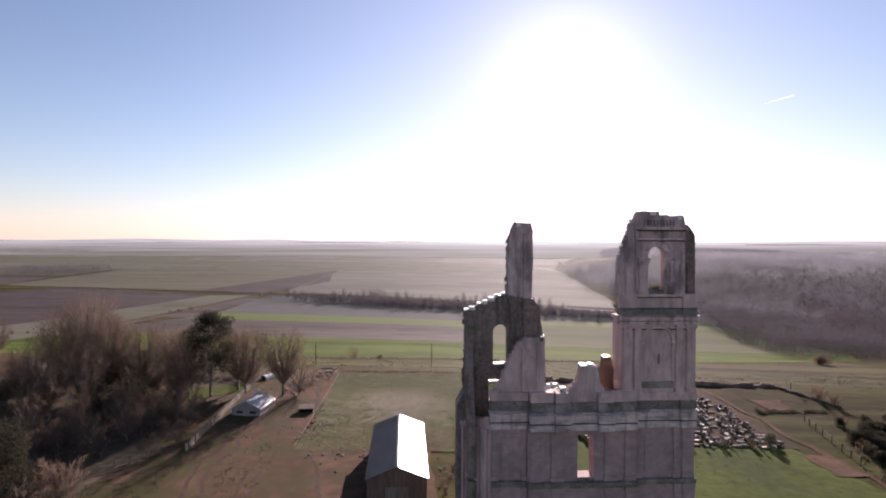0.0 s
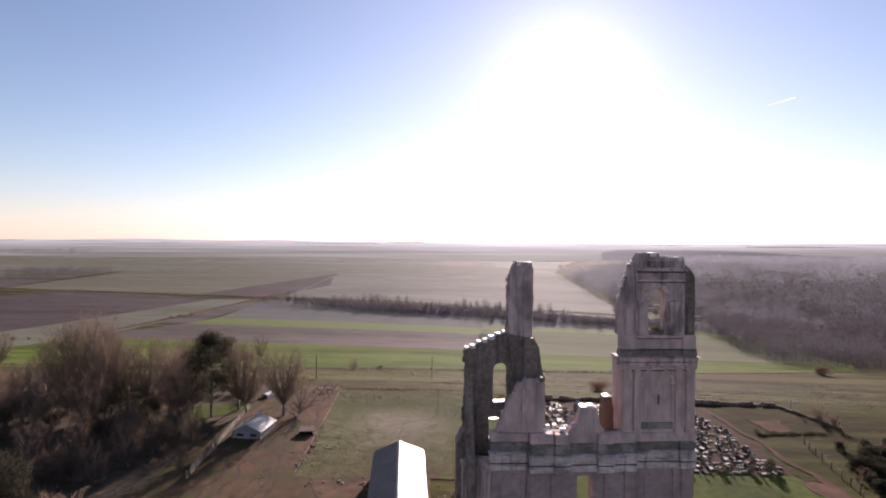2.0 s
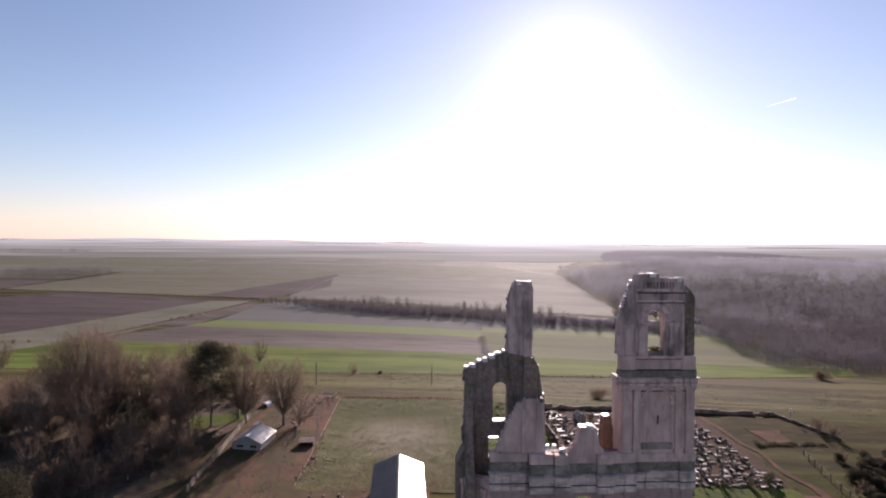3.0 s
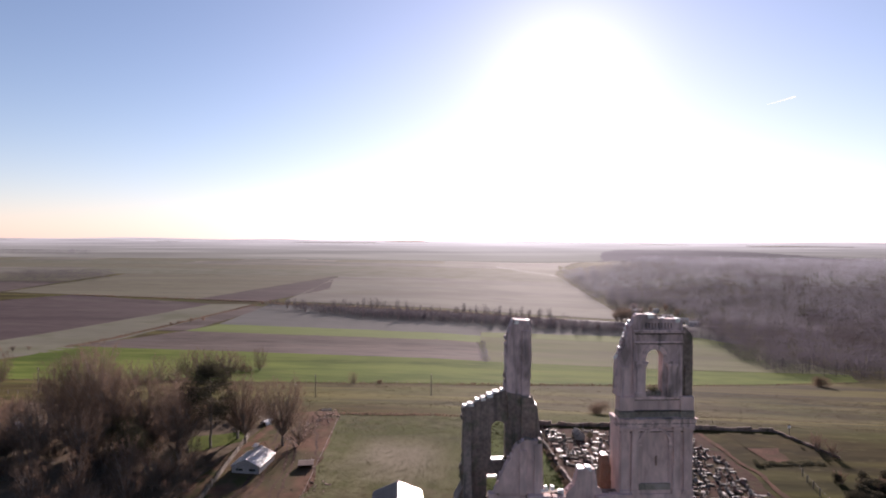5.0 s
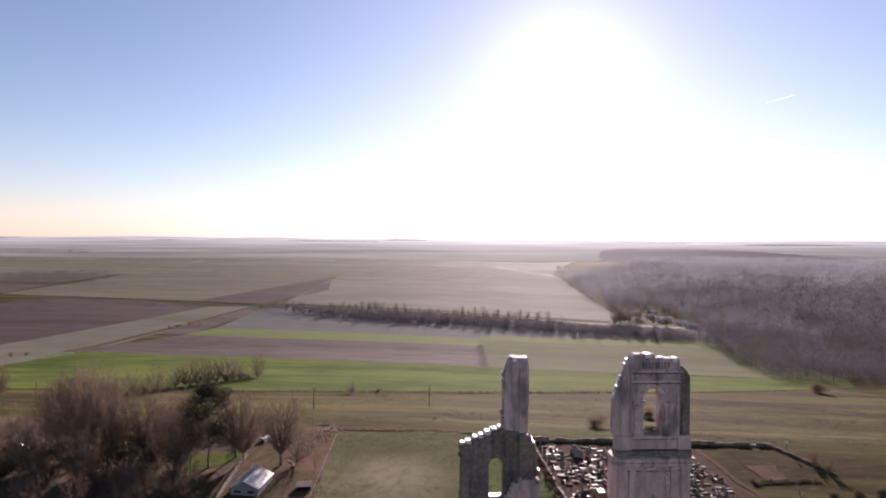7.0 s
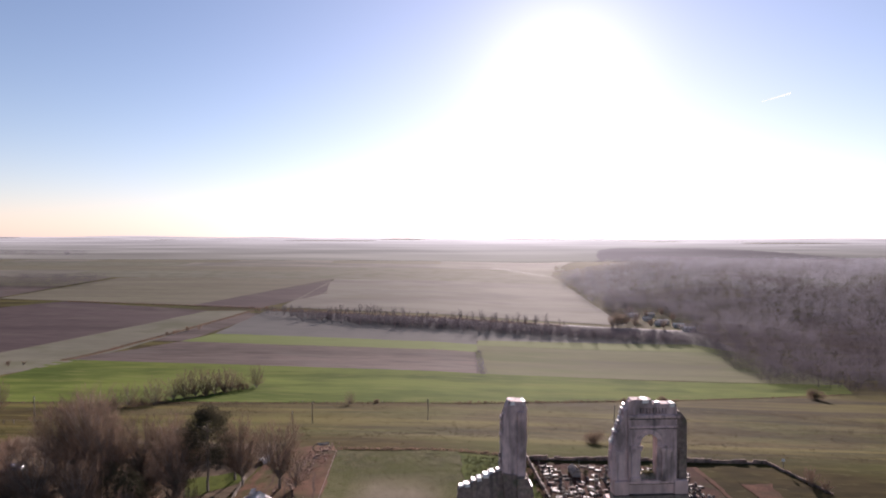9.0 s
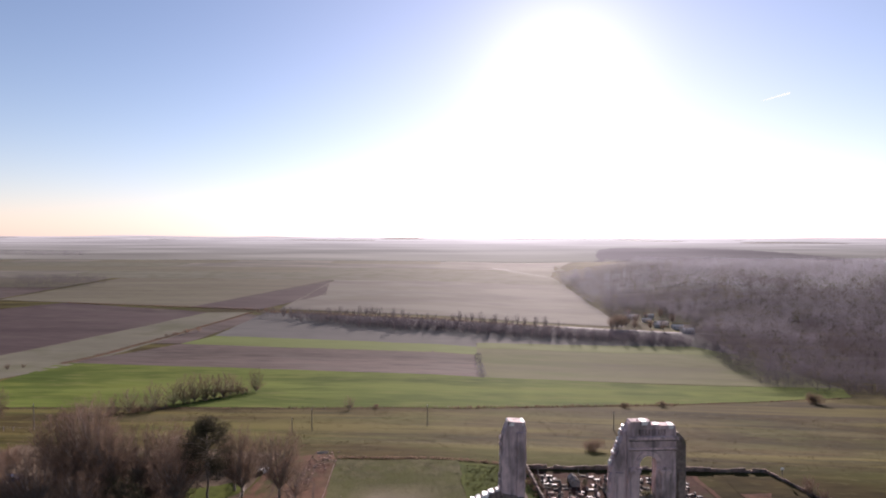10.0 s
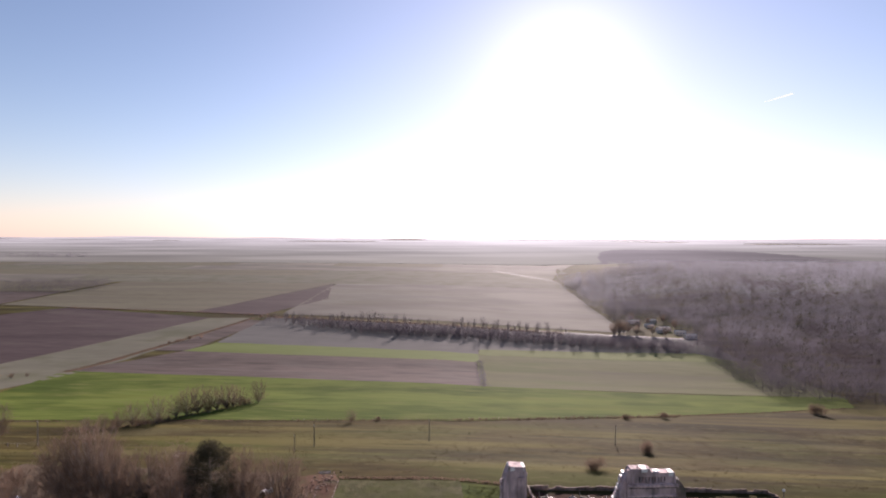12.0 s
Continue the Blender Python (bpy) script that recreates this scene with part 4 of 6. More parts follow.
# one wood in three tones: distance haze is put into the crown colours
NEAR_CROWNS = surface("near_wood_crowns", (0.0662, 0.0586, 0.0679), (0.0902, 0.0815, 0.0939), fine=0.05, coarse=0.012, rough=0.85, spec=0.1, bump=0, stain=(0.05, 0.04, 0.036), stain_scale=0.02, stain_amount=0.7, sheer=0.55)
MID_CROWNS = surface("mid_hazed_crowns", (0.1185, 0.1103, 0.1253), (0.1635, 0.1551, 0.1754), fine=0.05, coarse=0.012, rough=0.85, spec=0.1, bump=0, stain=(0.07, 0.06, 0.06), stain_scale=0.02, stain_amount=0.7, sheer=0.55)
FAR_CROWNS = surface("far_hazed_crowns", (0.213, 0.2077, 0.2327), (0.2792, 0.2772, 0.3093), fine=0.05, coarse=0.012, rough=0.85, spec=0.1, bump=0, stain=(0.11, 0.096, 0.098), stain_scale=0.015, stain_amount=0.7, sheer=0.55)

# bare crowns darkened: the backlit belt's shade is put into the colour
DARK_CROWNS = surface("darkened_crowns", (0.0575, 0.0499, 0.0594), (0.0925, 0.0806, 0.0918), fine=0.05, coarse=0.012, rough=0.85, spec=0.1, bump=0, sheer=0.45)
YEW_LEAF = surface("dull_yew_leaves", (0.0405, 0.0365, 0.0243), (0.0729, 0.0648, 0.0432), fine=3, coarse=0.4, rough=0.9, spec=0.06, bump=0, per_object=0.2, sheer=0.3)


def sway(rng, a=1.0):
    return Vector((rng.gauss(0, a), rng.gauss(0, a), rng.gauss(0, a)))


def blade(verts, faces, p, d, length, width, rng):
    """A thin twig: one long triangle."""
    s = d.cross(sway(rng)).normalized() * width
    n = len(verts)
    verts += [tuple(p - s), tuple(p + s), tuple(p + d * length)]
    faces.append((n, n + 1, n + 2))


def bare_tree(name, h, seed, spread=0.30, twig=TWIG, twigs=9, clear=0.2, label="bare deciduous tree with a grey-brown trunk", limbs=44, skirt=None):
    """A leafless tree: stems that part above the trunk, boughs that arch up and out to an oval crown, side shoots and fine twigs."""
    rng = random.Random(seed)
    root = thing(name, Matrix(), label, "tree", "bare trees")
    tv, tf, cv, cf = [], [], [], []
    tw = 0.012 + 0.0005 * h
    fork = Vector((rng.gauss(0, 0.1), rng.gauss(0, 0.1), h * clear))
    beam(tv, tf, Vector((0, 0, -0.3)), fork * 0.5, h * 0.018 + 0.06, h * 0.014 + 0.05, 6)
    beam(tv, tf, fork * 0.5, fork, h * 0.014 + 0.05, h * 0.012 + 0.05, 6)
    stems, count, turn0 = [], rng.choice((3, 4)), rng.uniform(0, 6.3)
    for k in range(count):
        a = turn0 + 6.283 * k / count
        p, r = fork.copy(), h * 0.008 + 0.03
        d = (Vector((0, 0, 1)) + Vector((math.cos(a), math.sin(a), 0)) * spread * rng.uniform(0.3, 1.0)).normalized()
        line = [p]
        for _ in range(7):
            q = p + d * (h * (0.66 - clear) / 7)
            beam(tv, tf, p, q, r, r * 0.8, 5)
            p, r = q, r * 0.8
            d = (d + sway(rng, 0.08) + Vector((0, 0, 0.04))).normalized()
            line.append(p)
        stems.append(line)
    skirt = clear * 0.8 if skirt is None else skirt
    mid, rz, rx = h * (skirt + 1.0) / 2, h * (1.0 - skirt) / 2, h * spread
    lobes = [rng.uniform(0.8, 1.12) for _ in range(9)]

    def sliver(p, q, r):
        s, k = (q - p).cross(sway(rng)).normalized() * r, len(cv)
        cv.extend([tuple(p - s), tuple(p + s), tuple(q)])
        cf.append((k, k + 1, k + 2))

    for i in range(limbs):
        up = 1 - 1.75 * (i + 0.5) / limbs
        a = i * 2.39996 + rng.uniform(-0.3, 0.3)
        flat = math.sqrt(max(0.0, 1 - abs(up) ** 3.2))
        grow = lobes[int(a / 0.7) % 9] * (rng.uniform(0.86, 1.0) if i % 4 else rng.uniform(0.45, 0.7))
        tip = Vector((math.cos(a) * flat * rx * grow, math.sin(a) * flat * rx * grow, mid + up * rz * (0.94 if i % 4 else 0.7)))
        line = min(stems, key=lambda st: (st[-1].xy - tip.xy).length)
        reach = (line[3].xy - tip.xy).length
        want = tip.z - 1.15 * reach - 0.2 * h
        p0 = min(line[:-1], key=lambda v: abs(v.z - want))
        bend = p0.lerp(tip, 0.5) + Vector((0, 0, (-0.02 if up > -0.3 else 0.05) * h)) + (tip - p0).cross(Vector((0, 0, 1))) * rng.uniform(-0.1, 0.1)
        pts = [p0 * (1 - f) ** 2 + bend * 2 * f * (1 - f) + tip * f * f + sway(rng, 0.006 * h) * (1 if f else 0) for f in (0, 0.2, 0.4, 0.6, 0.8, 1.0)]
        r = h * 0.0052 + 0.02
        for n, (p, q) in enumerate(zip(pts, pts[1:])):
            beam(tv, tf, p, q, r, r * 0.72, 3)
            r *= 0.72
            d = (q - p).normalized()
            if n == 0:
                continue
            for _ in range((2, 2, 3, 4, 5)[n]):
                base = p.lerp(q, rng.random())
                e = (d * 0.8 + sway(rng, 0.75) + Vector((0, 0, 0.10))).normalized()
                size = h * rng.uniform(0.06, 0.125)
                tip2 = base + e * size
                sliver(base, tip2, tw * 1.5)
                for _ in range(twigs):
                    g = (e * 0.8 + sway(rng, 0.85)).normalized()
                    blade(cv, cf, base.lerp(tip2, rng.uniform(0.15, 1.0)), g, h * rng.uniform(0.03, 0.075), tw * 0.8, rng)
    k = h / sorted(v[2] for v in cv)[int(len(cv) * 0.995)]
    joined("trunk", [(x * k, y * k, z * k) for x, y, z in tv], tf, BARK, root)
    joined("crown", [(x * k, y * k, z * k) for x, y, z in cv], cf, twig, root)
    return root


def leaf_mass(verts, faces, centre, r, n, size, rng, flat=1.0):
    """Many small leaf clumps round a centre, denser at the rim, with gaps."""
    for _ in range(n):
        d = sway(rng).normalized() * r * rng.uniform(0.35, 1.0) ** 0.6
        p = centre + Vector((d.x, d.y, d.z * flat))
        a, b = sway(rng).normalized() * size * rng.uniform(0.5, 1.2), sway(rng).normalized() * size * rng.uniform(0.5, 1.2)
        k = len(verts)
        verts += [tuple(p - a), tuple(p + b), tuple(p + a), tuple(p - b)]
        faces.append((k, k + 1, k + 2, k + 3))


def pine_tree(h, seed):
    rng = random.Random(seed)
    root = thing("pine_tree", Matrix(), "tall dark green pine with a bare lower trunk", "tree")
    tv, tf, cv, cf = [], [], [], []
    p, r = Vector((0, 0, -0.3)), 0.30
    for i in range(8):
        q = Vector((rng.gauss(0, 0.12), rng.gauss(0, 0.12), h * (i + 1) / 8.4))
        beam(tv, tf, p, q, r, r * 0.86, 7)
        p, r = q, r * 0.86
    tiers = ((0.40, 0.22), (0.48, 0.29), (0.57, 0.25), (0.66, 0.33), (0.75, 0.30), (0.84, 0.25), (0.91, 0.16), (0.96, 0.08))
    for i in range(80):
        level, wide = tiers[i % 8]
        z, a = h * (level + rng.uniform(-0.04, 0.04)), rng.uniform(0, 6.283)
        reach = h * wide * rng.uniform(0.35, 1.05)
        e = Vector((math.cos(a) * reach, math.sin(a) * reach, z + reach * rng.uniform(0.05, 0.35)))
        beam(tv, tf, Vector((0, 0, z - 0.4)), e, 0.09, 0.03, 4)
        leaf_mass(cv, cf, e, h * rng.uniform(0.08, 0.125), 300, 0.12, rng, 0.6)
    joined("trunk", tv, tf, BARK, root)
    joined("crown", cv, cf, NEEDLE, root)
    return root


def evergreen_bush(name, h, seed, material, label, n=2300, width=0.6, size=0.14):
    rng = random.Random(seed)
    root = thing(name, Matrix(), label, "bush")
    tv, tf, cv, cf = [], [], [], []
    for _ in range(7):
        e = Vector((rng.gauss(0, h * width * 0.35), rng.gauss(0, h * width * 0.35), h * rng.uniform(0.25, 0.72)))
        beam(tv, tf, Vector((rng.gauss(0, 0.1), rng.gauss(0, 0.1), -0.2)), e, 0.08, 0.03, 4)
        leaf_mass(cv, cf, e, h * rng.uniform(0.24, 0.36), n // 7, size, rng, 0.85)
    joined("stem", tv, tf, BARK, root)
    joined("foliage", cv, cf, material, root)
    return root


def twig_bush(name, h, seed, material, label, n=880, width=0.5):
    """A bare shrub: a fan of stems and fine twigs from the ground."""
    rng = random.Random(seed)
    root = thing(name, Matrix(), label, "bush")
    tv, tf, cv, cf = [], [], [], []
    for _ in range(22):
        b = Vector((rng.gauss(0, h * 0.12), rng.gauss(0, h * 0.12), -0.2))
        e = b + Vector((rng.gauss(0, h * width * 0.45), rng.gauss(0, h * width * 0.45), h * rng.uniform(0.5, 0.9)))
        beam(tv, tf, b, e, 0.035, 0.012, 3)
        for _ in range(n // 22):
            p = b.lerp(e, rng.uniform(0.2, 1.0) ** 0.7)
            blade(cv, cf, p, ((e - b).normalized() + sway(rng, 0.6)).normalized(), h * rng.uniform(0.09, 0.22), 0.022, rng)
    joined("stem", tv, tf, BARK, root)
    joined("foliage", cv, cf, material, root)
    return root


def round_bush(name, h, seed, material, label, n=3600):
    """A rounded leafless bush: short stems and a ball of fine twigs with gaps."""
    rng = random.Random(seed)
    root = thing(name, Matrix(), label, "bush")
    tv, tf, cv, cf = [], [], [], []
    lobes = [(Vector((rng.gauss(0, h * 0.22), rng.gauss(0, h * 0.22), h * rng.uniform(0.16, 0.5))), h * rng.uniform(0.28, 0.42)) for _ in range(7)]
    for c, r in lobes:
        beam(tv, tf, Vector((rng.gauss(0, 0.1), rng.gauss(0, 0.1), -0.2)), c, 0.06, 0.02, 4)
        for _ in range(n // 7):
            d = sway(rng).normalized()
            p = c + d * r * rng.uniform(0.2, 0.85)
            blade(cv, cf, p, (d + sway(rng, 0.5) + Vector((0, 0, 0.15))).normalized(), h * rng.uniform(0.05, 0.11), 0.028, rng)
    joined("stem", tv, tf, BARK, root)
    joined("foliage", cv, cf, material, root)
    return root


def put(ob, x, y, scale=1.0, turn=0.0, sink=0.0):
    return pose(x, y, land(x, y) - sink, 0, 0, turn) @ Matrix.Diagonal((scale, scale, scale, 1))


def plant(kinds, x, y, height, rng, label=""):
    """Sets a plant of one of the kinds (with its own height) at (x, y); the first use places the model itself."""
    pick = rng.choice(kinds)
    model, own = next((k for k in kinds if "set" not in k[0]), pick)      # every model stands somewhere
    s = height / own
    m = pose(x, y, land(x, y), 0, 0, rng.uniform(0, 360))
    if "set" not in model:
        model["set"] = 1
        ob = model
        ob.matrix_basis = m
    else:
        ob = copy_thing(model, m)
    ob.scale = (s * rng.uniform(0.92, 1.08), s * rng.uniform(0.92, 1.08), s)
    return tagged(ob, label)


rt = random.Random(21)
BIG = [(bare_tree("bare_tree", 20, k, 0.34, clear=0.14, skirt=0.24, limbs=96, twigs=8), 20) for k in (31, 32)]
VASE = [(bare_tree("bare_tree", 14, 35, 0.36, clear=0.15, skirt=0.36, limbs=74, twigs=8), 14)]
MID = [(bare_tree("bare_tree", 14, k, 0.38, clear=0.14, skirt=0.24, limbs=66, twigs=7), 14) for k in (41, 42, 43)]
RED = [(bare_tree("bare_tree", 9, k, 0.38, RUSSET, clear=0.1, limbs=46, twigs=6, label="russet-twigged bare tree in the grove"), 9) for k in (51, 52)]
SMALL = [(bare_tree("bare_tree", 8, k, 0.42, clear=0.05, limbs=40, twigs=6), 8) for k in (61, 62, 63)]
IVY = [(evergreen_bush("evergreen_bush", 6, 71, EVERGREEN, "dark evergreen bush among bare trees"), 6), (evergreen_bush("evergreen_bush", 6, 72, EVERGREEN, "dark evergreen bush among bare trees", width=0.45), 6)]
YEW = [(evergreen_bush("evergreen_tree", 10, 75, YEW_LEAF, "large dull olive evergreen tree in the grove", n=14000, width=0.42, size=0.13), 10)]
THICKET = [(evergreen_bush("thicket_bush", 5, k, YEW_LEAF, "dark thicket shrub beyond the cemetery", n=2400, width=0.6, size=0.16), 5) for k in (77, 78)]
SHRUB = [(twig_bush("shrub", 4, 81, RUSSET, "leafless russet shrub in the undergrowth"), 4), (twig_bush("shrub", 4, 82, TWIG, "leafless grey-brown shrub in the undergrowth"), 4),
         (twig_bush("shrub", 4, 83, RUSSET, "leafless russet shrub in the undergrowth", width=0.7), 4)]
ROUND = [(round_bush("bush", 4, 91, TWIG, "rounded leafless bush standing in the pasture"), 4), (round_bush("bush", 4, 92, TWIG, "rounded leafless bush standing in the pasture"), 4)]

FAR = [(bare_tree("bare_tree", 8, k, w, clear=0.14, limbs=20, twigs=4, twig=DARK_CROWNS), 8) for k, w in ((65, 0.30), (66, 0.26), (67, 0.34))]
# the grove
for x, y, h in ((-73, 121, 21.0), (-79, 124, 18.5), (-67.5, 117, 17.5)):
    plant(BIG, x, y, h, rt, "tall bare tree with a wide forked crown")
for x, y, h in ((-63, 122, 15.5), (-84, 126, 15.5), (-58, 124, 14), (-53, 116, 13.8), (-51, 113, 13), (-43.5, 124, 14.6), (-41, 121.5, 13), (-76, 108, 14), (-66, 106, 12.5), (-60, 131, 13)):
    plant(MID, x, y, h, rt)
plant(VASE, -32.6, 120.4, 14.6, rt, "bare spreading tree beside the clay track")
plant(MID, -138, 176, 13, rt, "bare tree alone at the edge of the wheat")
plant(SMALL, -29.2, 120.8, 7.5, rt, "slender bare tree beside the clay track")
pine = pine_tree(17.2, 5)
pine.matrix_basis = put(pine, -47.2, 118.5, 1.0, 40)
for x, y, h in ((-88, 118, 9), (-82, 112, 8.5), (-92, 110, 8), (-86, 104, 7.5), (-72, 100, 8), (-78, 96, 7), (-62, 98, 7.5), (-66, 92, 7), (-95, 122, 8), (-57, 105, 7), (-84, 92, 7), (-90, 86, 7), (-74, 86, 6.5), (-64, 80, 6), (-70, 76, 6), (-80, 78, 6.5), (-58, 90, 6), (-56, 84, 5.5), (-60, 74, 5.5), (-97, 100, 8), (-68, 112, 10), (-74, 115, 11), (-47, 103, 7), (-49, 98, 7.5), (-46.5, 108, 6.5), (-50, 92, 7), (-52, 86, 6.5), (-54, 98, 8)):
    plant(RED, x, y, h, rt)
for x, y, h in ((-60, 110, 7.5), (-63, 115, 8.0), (-80, 88, 5), (-51, 106, 4.5)):
    plant(IVY, x, y, h, rt)
for x, y, h in ((-54.5, 71, 10.5), (-60, 66, 9.0)):
    plant(YEW, x, y, h, rt, "large dark evergreen tree in the grove")
for _ in range(150):
    x, y = rt.uniform(-104, -47), rt.uniform(62, 138)
    if x > -56 and y > 112 or x > -53 and 76 < y < 91:
        continue
    plant(SHRUB, x, y, rt.uniform(3.0, 6.0), rt)
for x, y in ((-41.5, 92), (-46, 92), (-43, 98), (-44, 103), (-44, 70), (-48, 72), (-46, 97), (-43.5, 109), (-46, 112), (-50, 84), (-52, 89), (-49, 94), (-48, 101), (-50, 68), (-46, 66)):
    plant(SHRUB, x, y, rt.uniform(1.6, 3.0), rt)

for i in range(20):
    f = (i + rt.uniform(0, 1)) / 20
    plant(IVY + SHRUB[1:2], -82 + 40 * f, 141 - 7 * f + rt.uniform(-1.5, 1.5), rt.uniform(2.6, 4.2), rt, "dark shrub in the hedge behind the grove")
# hedge row up the slope, and single bushes in the pasture
plant(SMALL, -87, 274, 11.5, rt, "slender bare tree at the end of the hedgerow")
for x, y, h in ((-93, 266, 8.5), (-95, 262, 10.5), (-97, 258, 11.5), (-99.5, 254, 11), (-102, 250, 12), (-105, 246, 12.5), (-107.5, 241, 12), (-110, 237, 9.5), (-110.5, 222, 11.5)):
    plant(SMALL, x, y, h, rt, "bare hedgerow tree on the pasture slope")
for x, y, h in ((-118, 218, 9.5), (-114, 220, 6), (-121, 214, 7), (-125, 211, 6), (-129, 207, 5)):
    plant(SMALL, x, y, h, rt, "bare hedgerow tree on the pasture slope")
for x, y, h in ((-90, 270, 3.5), (-91.5, 268, 4.5), (-96, 258, 4.6), (-101, 249, 5), (-106, 242, 4.6), (-111, 232, 2.4), (-112, 227, 2.2), (-116, 218, 4), (-122, 212, 4.4), (-127, 208, 2.5), (-133, 204, 2.5)):
    plant(SHRUB, x, y, h, rt, "leafless hedgerow shrub on the slope")
plant(SMALL, -35.1, 233, 5.6, rt, "small round bare tree on the field edge")
for x, y, h, lab in ((-24.6, 237.5, 2.4, "small bush on the field edge"), (45.3, 160, 5.0, "rounded bush alone in the pasture"),
                     (74.7, 193, 5.6, "rounded bush alone in the pasture"), (89.5, 262, 3.5, "low bush on the field boundary"), (109.5, 267, 3.8, "low bush on the field boundary"),
                     (199, 290, 7.5, "thick bush at the corner of the wood")):
    plant(ROUND, x, y, h, rt, lab)
for x, y, h in ((-204, 463, 5), (-198, 470, 4), (-209, 452, 4), (-213, 446, 3.5), (-180, 570, 5), (-172, 574, 6), (-250, 330, 4), (-262, 322, 4.5), (-255, 326, 4), (-245, 336, 3)):
    plant(SHRUB, x, y, h, rt, "hedge shrub along a field boundary")

# tree line on the bank below the stubble field
for i in range(62):
    f = i / 61
    x, y = -168 + 290 * f + rt.uniform(-3.5, 3.5), 577 - 45 * f + rt.uniform(-2, 2)
    tall = 11.0 if -112 < x < -30 or 20 < x < 112 else 7.5
    plant(FAR, x, y, tall * rt.uniform(0.5, 1.05), rt, "bare tree in the line along the bank")
for i in range(52):
    x = -150 + 352 * (i + rt.uniform(0, 1)) / 52
    plant(FAR, x, 520 - 0.155 * (x + 170) + 24 * (1 - ease((x + 165) / 130)) + rt.uniform(-9, 9), rt.uniform(6.5, 12), rt, "bare tree standing out of the valley belt")
for x, y in ((208, 540), (218, 535), (226, 600), (214, 618), (244, 575), (246, 610), (206, 574)):
    plant(MID, x, y, rt.uniform(7, 10), rt, "bare tree among the houses below the wood")
for x, y, h in ((174, 535, 12), (180, 540, 13), (186, 546, 12), (178, 549, 13), (170, 541, 11), (192, 538, 10), (168, 530, 9)):
    plant(MID, x, y, h, rt, "bare tree in the clump beside the road")
for x, y in ((78, 101.5), (82, 104), (85, 108), (80, 96), (84, 99), (88, 103), (91, 112), (86, 92), (90, 97), (95, 107), (79, 90), (96, 100), (84, 86)):
    plant(THICKET + SHRUB[1:2], x, y, rt.uniform(2.2, 3.6), rt, "dark thicket shrub beyond the cemetery")
# dense dark shrubs; their colour also stands for shade on this ground
for _ in range(190):
    y = rt.uniform(70, 113)
    plant(THICKET + SHRUB[1:2], 71.2 + (y - 94) * 0.38 + rt.uniform(0, 24), y, rt.uniform(1.6, 3.1), rt, "dark thicket shrub beyond the cemetery")
for x, y in ((89, 130.5), (91, 134), (90, 127)):
    plant(SHRUB[1:2], x, y, rt.uniform(3, 4.5), rt, "thin bare shrub behind the cemetery wall")
for i in range(15):
    y = 138 - i * 2.7
    plant(SHRUB, 23.2 + (138 - y) * 0.06 - rt.uniform(0.3, 1.0), y, rt.uniform(1.0, 2.2), rt, "rough brown shrub along the cemetery wall")
for x, y in ((0.6, 72), (1.6, 76), (2.4, 80), (1.2, 78.5), (3.0, 84)):
    plant(SHRUB, x, y, rt.uniform(0.9, 1.5), rt, "low brown scrub beside the barn")
for model, _ in BIG + VASE + MID + RED + SMALL + FAR + IVY + YEW + THICKET + SHRUB + ROUND:
    if "set" in model:
        del model["set"]

# the woods: a mass of bare crowns nobody could count
def wood(name, inside, x0, x1, y0, y1, gap, height, label, seed, material, n=125, width=0.0):
    rng = random.Random(seed)
    verts, faces = [], []
    y = y0
    while y < y1:
        x = x0
        while x < x1:
            px, py = x + rng.uniform(-0.45, 0.45) * gap, y + rng.uniform(-0.45, 0.45) * gap
            if inside(px, py):
                h, r = height * rng.uniform(0.88, 1.07), gap * rng.uniform(0.8, 1.1)
                z = land(px, py)
                base = Vector((px, py, z))
                beam(verts, faces, base, base + Vector((0, 0, h * 0.75)), 0.13, 0.05, 3)
                for _ in range(n):
                    d = sway(rng).normalized()
                    p = base + Vector((d.x * r * rng.uniform(0.1, 0.9), d.y * r * rng.uniform(0.1, 0.9), h * 0.47 + d.z * h * 0.45))
                    blade(verts, faces, p, (d + Vector((0, 0, 0.9))).normalized(), h * rng.uniform(0.08, 0.17), width or gap * 0.009, rng)
            x += gap
        y += gap
    return tagged(joined(name, verts, faces, material), label, "woodland", kind="stuff")


def near_wood(x, y):
    if x > 60 + 1.05 * y or y > 985 + max(0, x - 215) * 0.7 + 18 * noise.noise((x * 0.03, 4, 0)) or (203 < x < 248 and 505 < y < 634):
        return False
    if y < 560:
        return x > 200 + 0.12 * (y - 330) + 8 * noise.noise((y * 0.04, 2, 0)) and y > 280 + max(0, 290 - x) * 0.6
    return x > 196 + 12 * noise.noise((y * 0.02, 5, 0)) + max(0, y - 760) * 0.08


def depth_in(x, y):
    """How far off a tree stands, blurred by noise; it picks the crown's haze tone."""
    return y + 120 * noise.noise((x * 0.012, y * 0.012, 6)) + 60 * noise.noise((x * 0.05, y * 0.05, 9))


wood("woodland", lambda x, y: near_wood(x, y) and depth_in(x, y) < 505, 186, 760, 295, 690, 7.0, 13, "dense leafless wood on the valley side, nearest and darkest tone", 7, NEAR_CROWNS, 210)
wood("woodland", lambda x, y: near_wood(x, y) and 505 <= depth_in(x, y) < 735, 190, 960, 360, 900, 7.8, 13.5, "dense leafless wood on the valley side, paled for haze", 12, MID_CROWNS, 190)
wood("woodland", lambda x, y: near_wood(x, y) and depth_in(x, y) >= 735, 190, 1250, 560, 1120, 11, 15, "leafless wood along the crest, palest for haze", 8, FAR_CROWNS, 150)


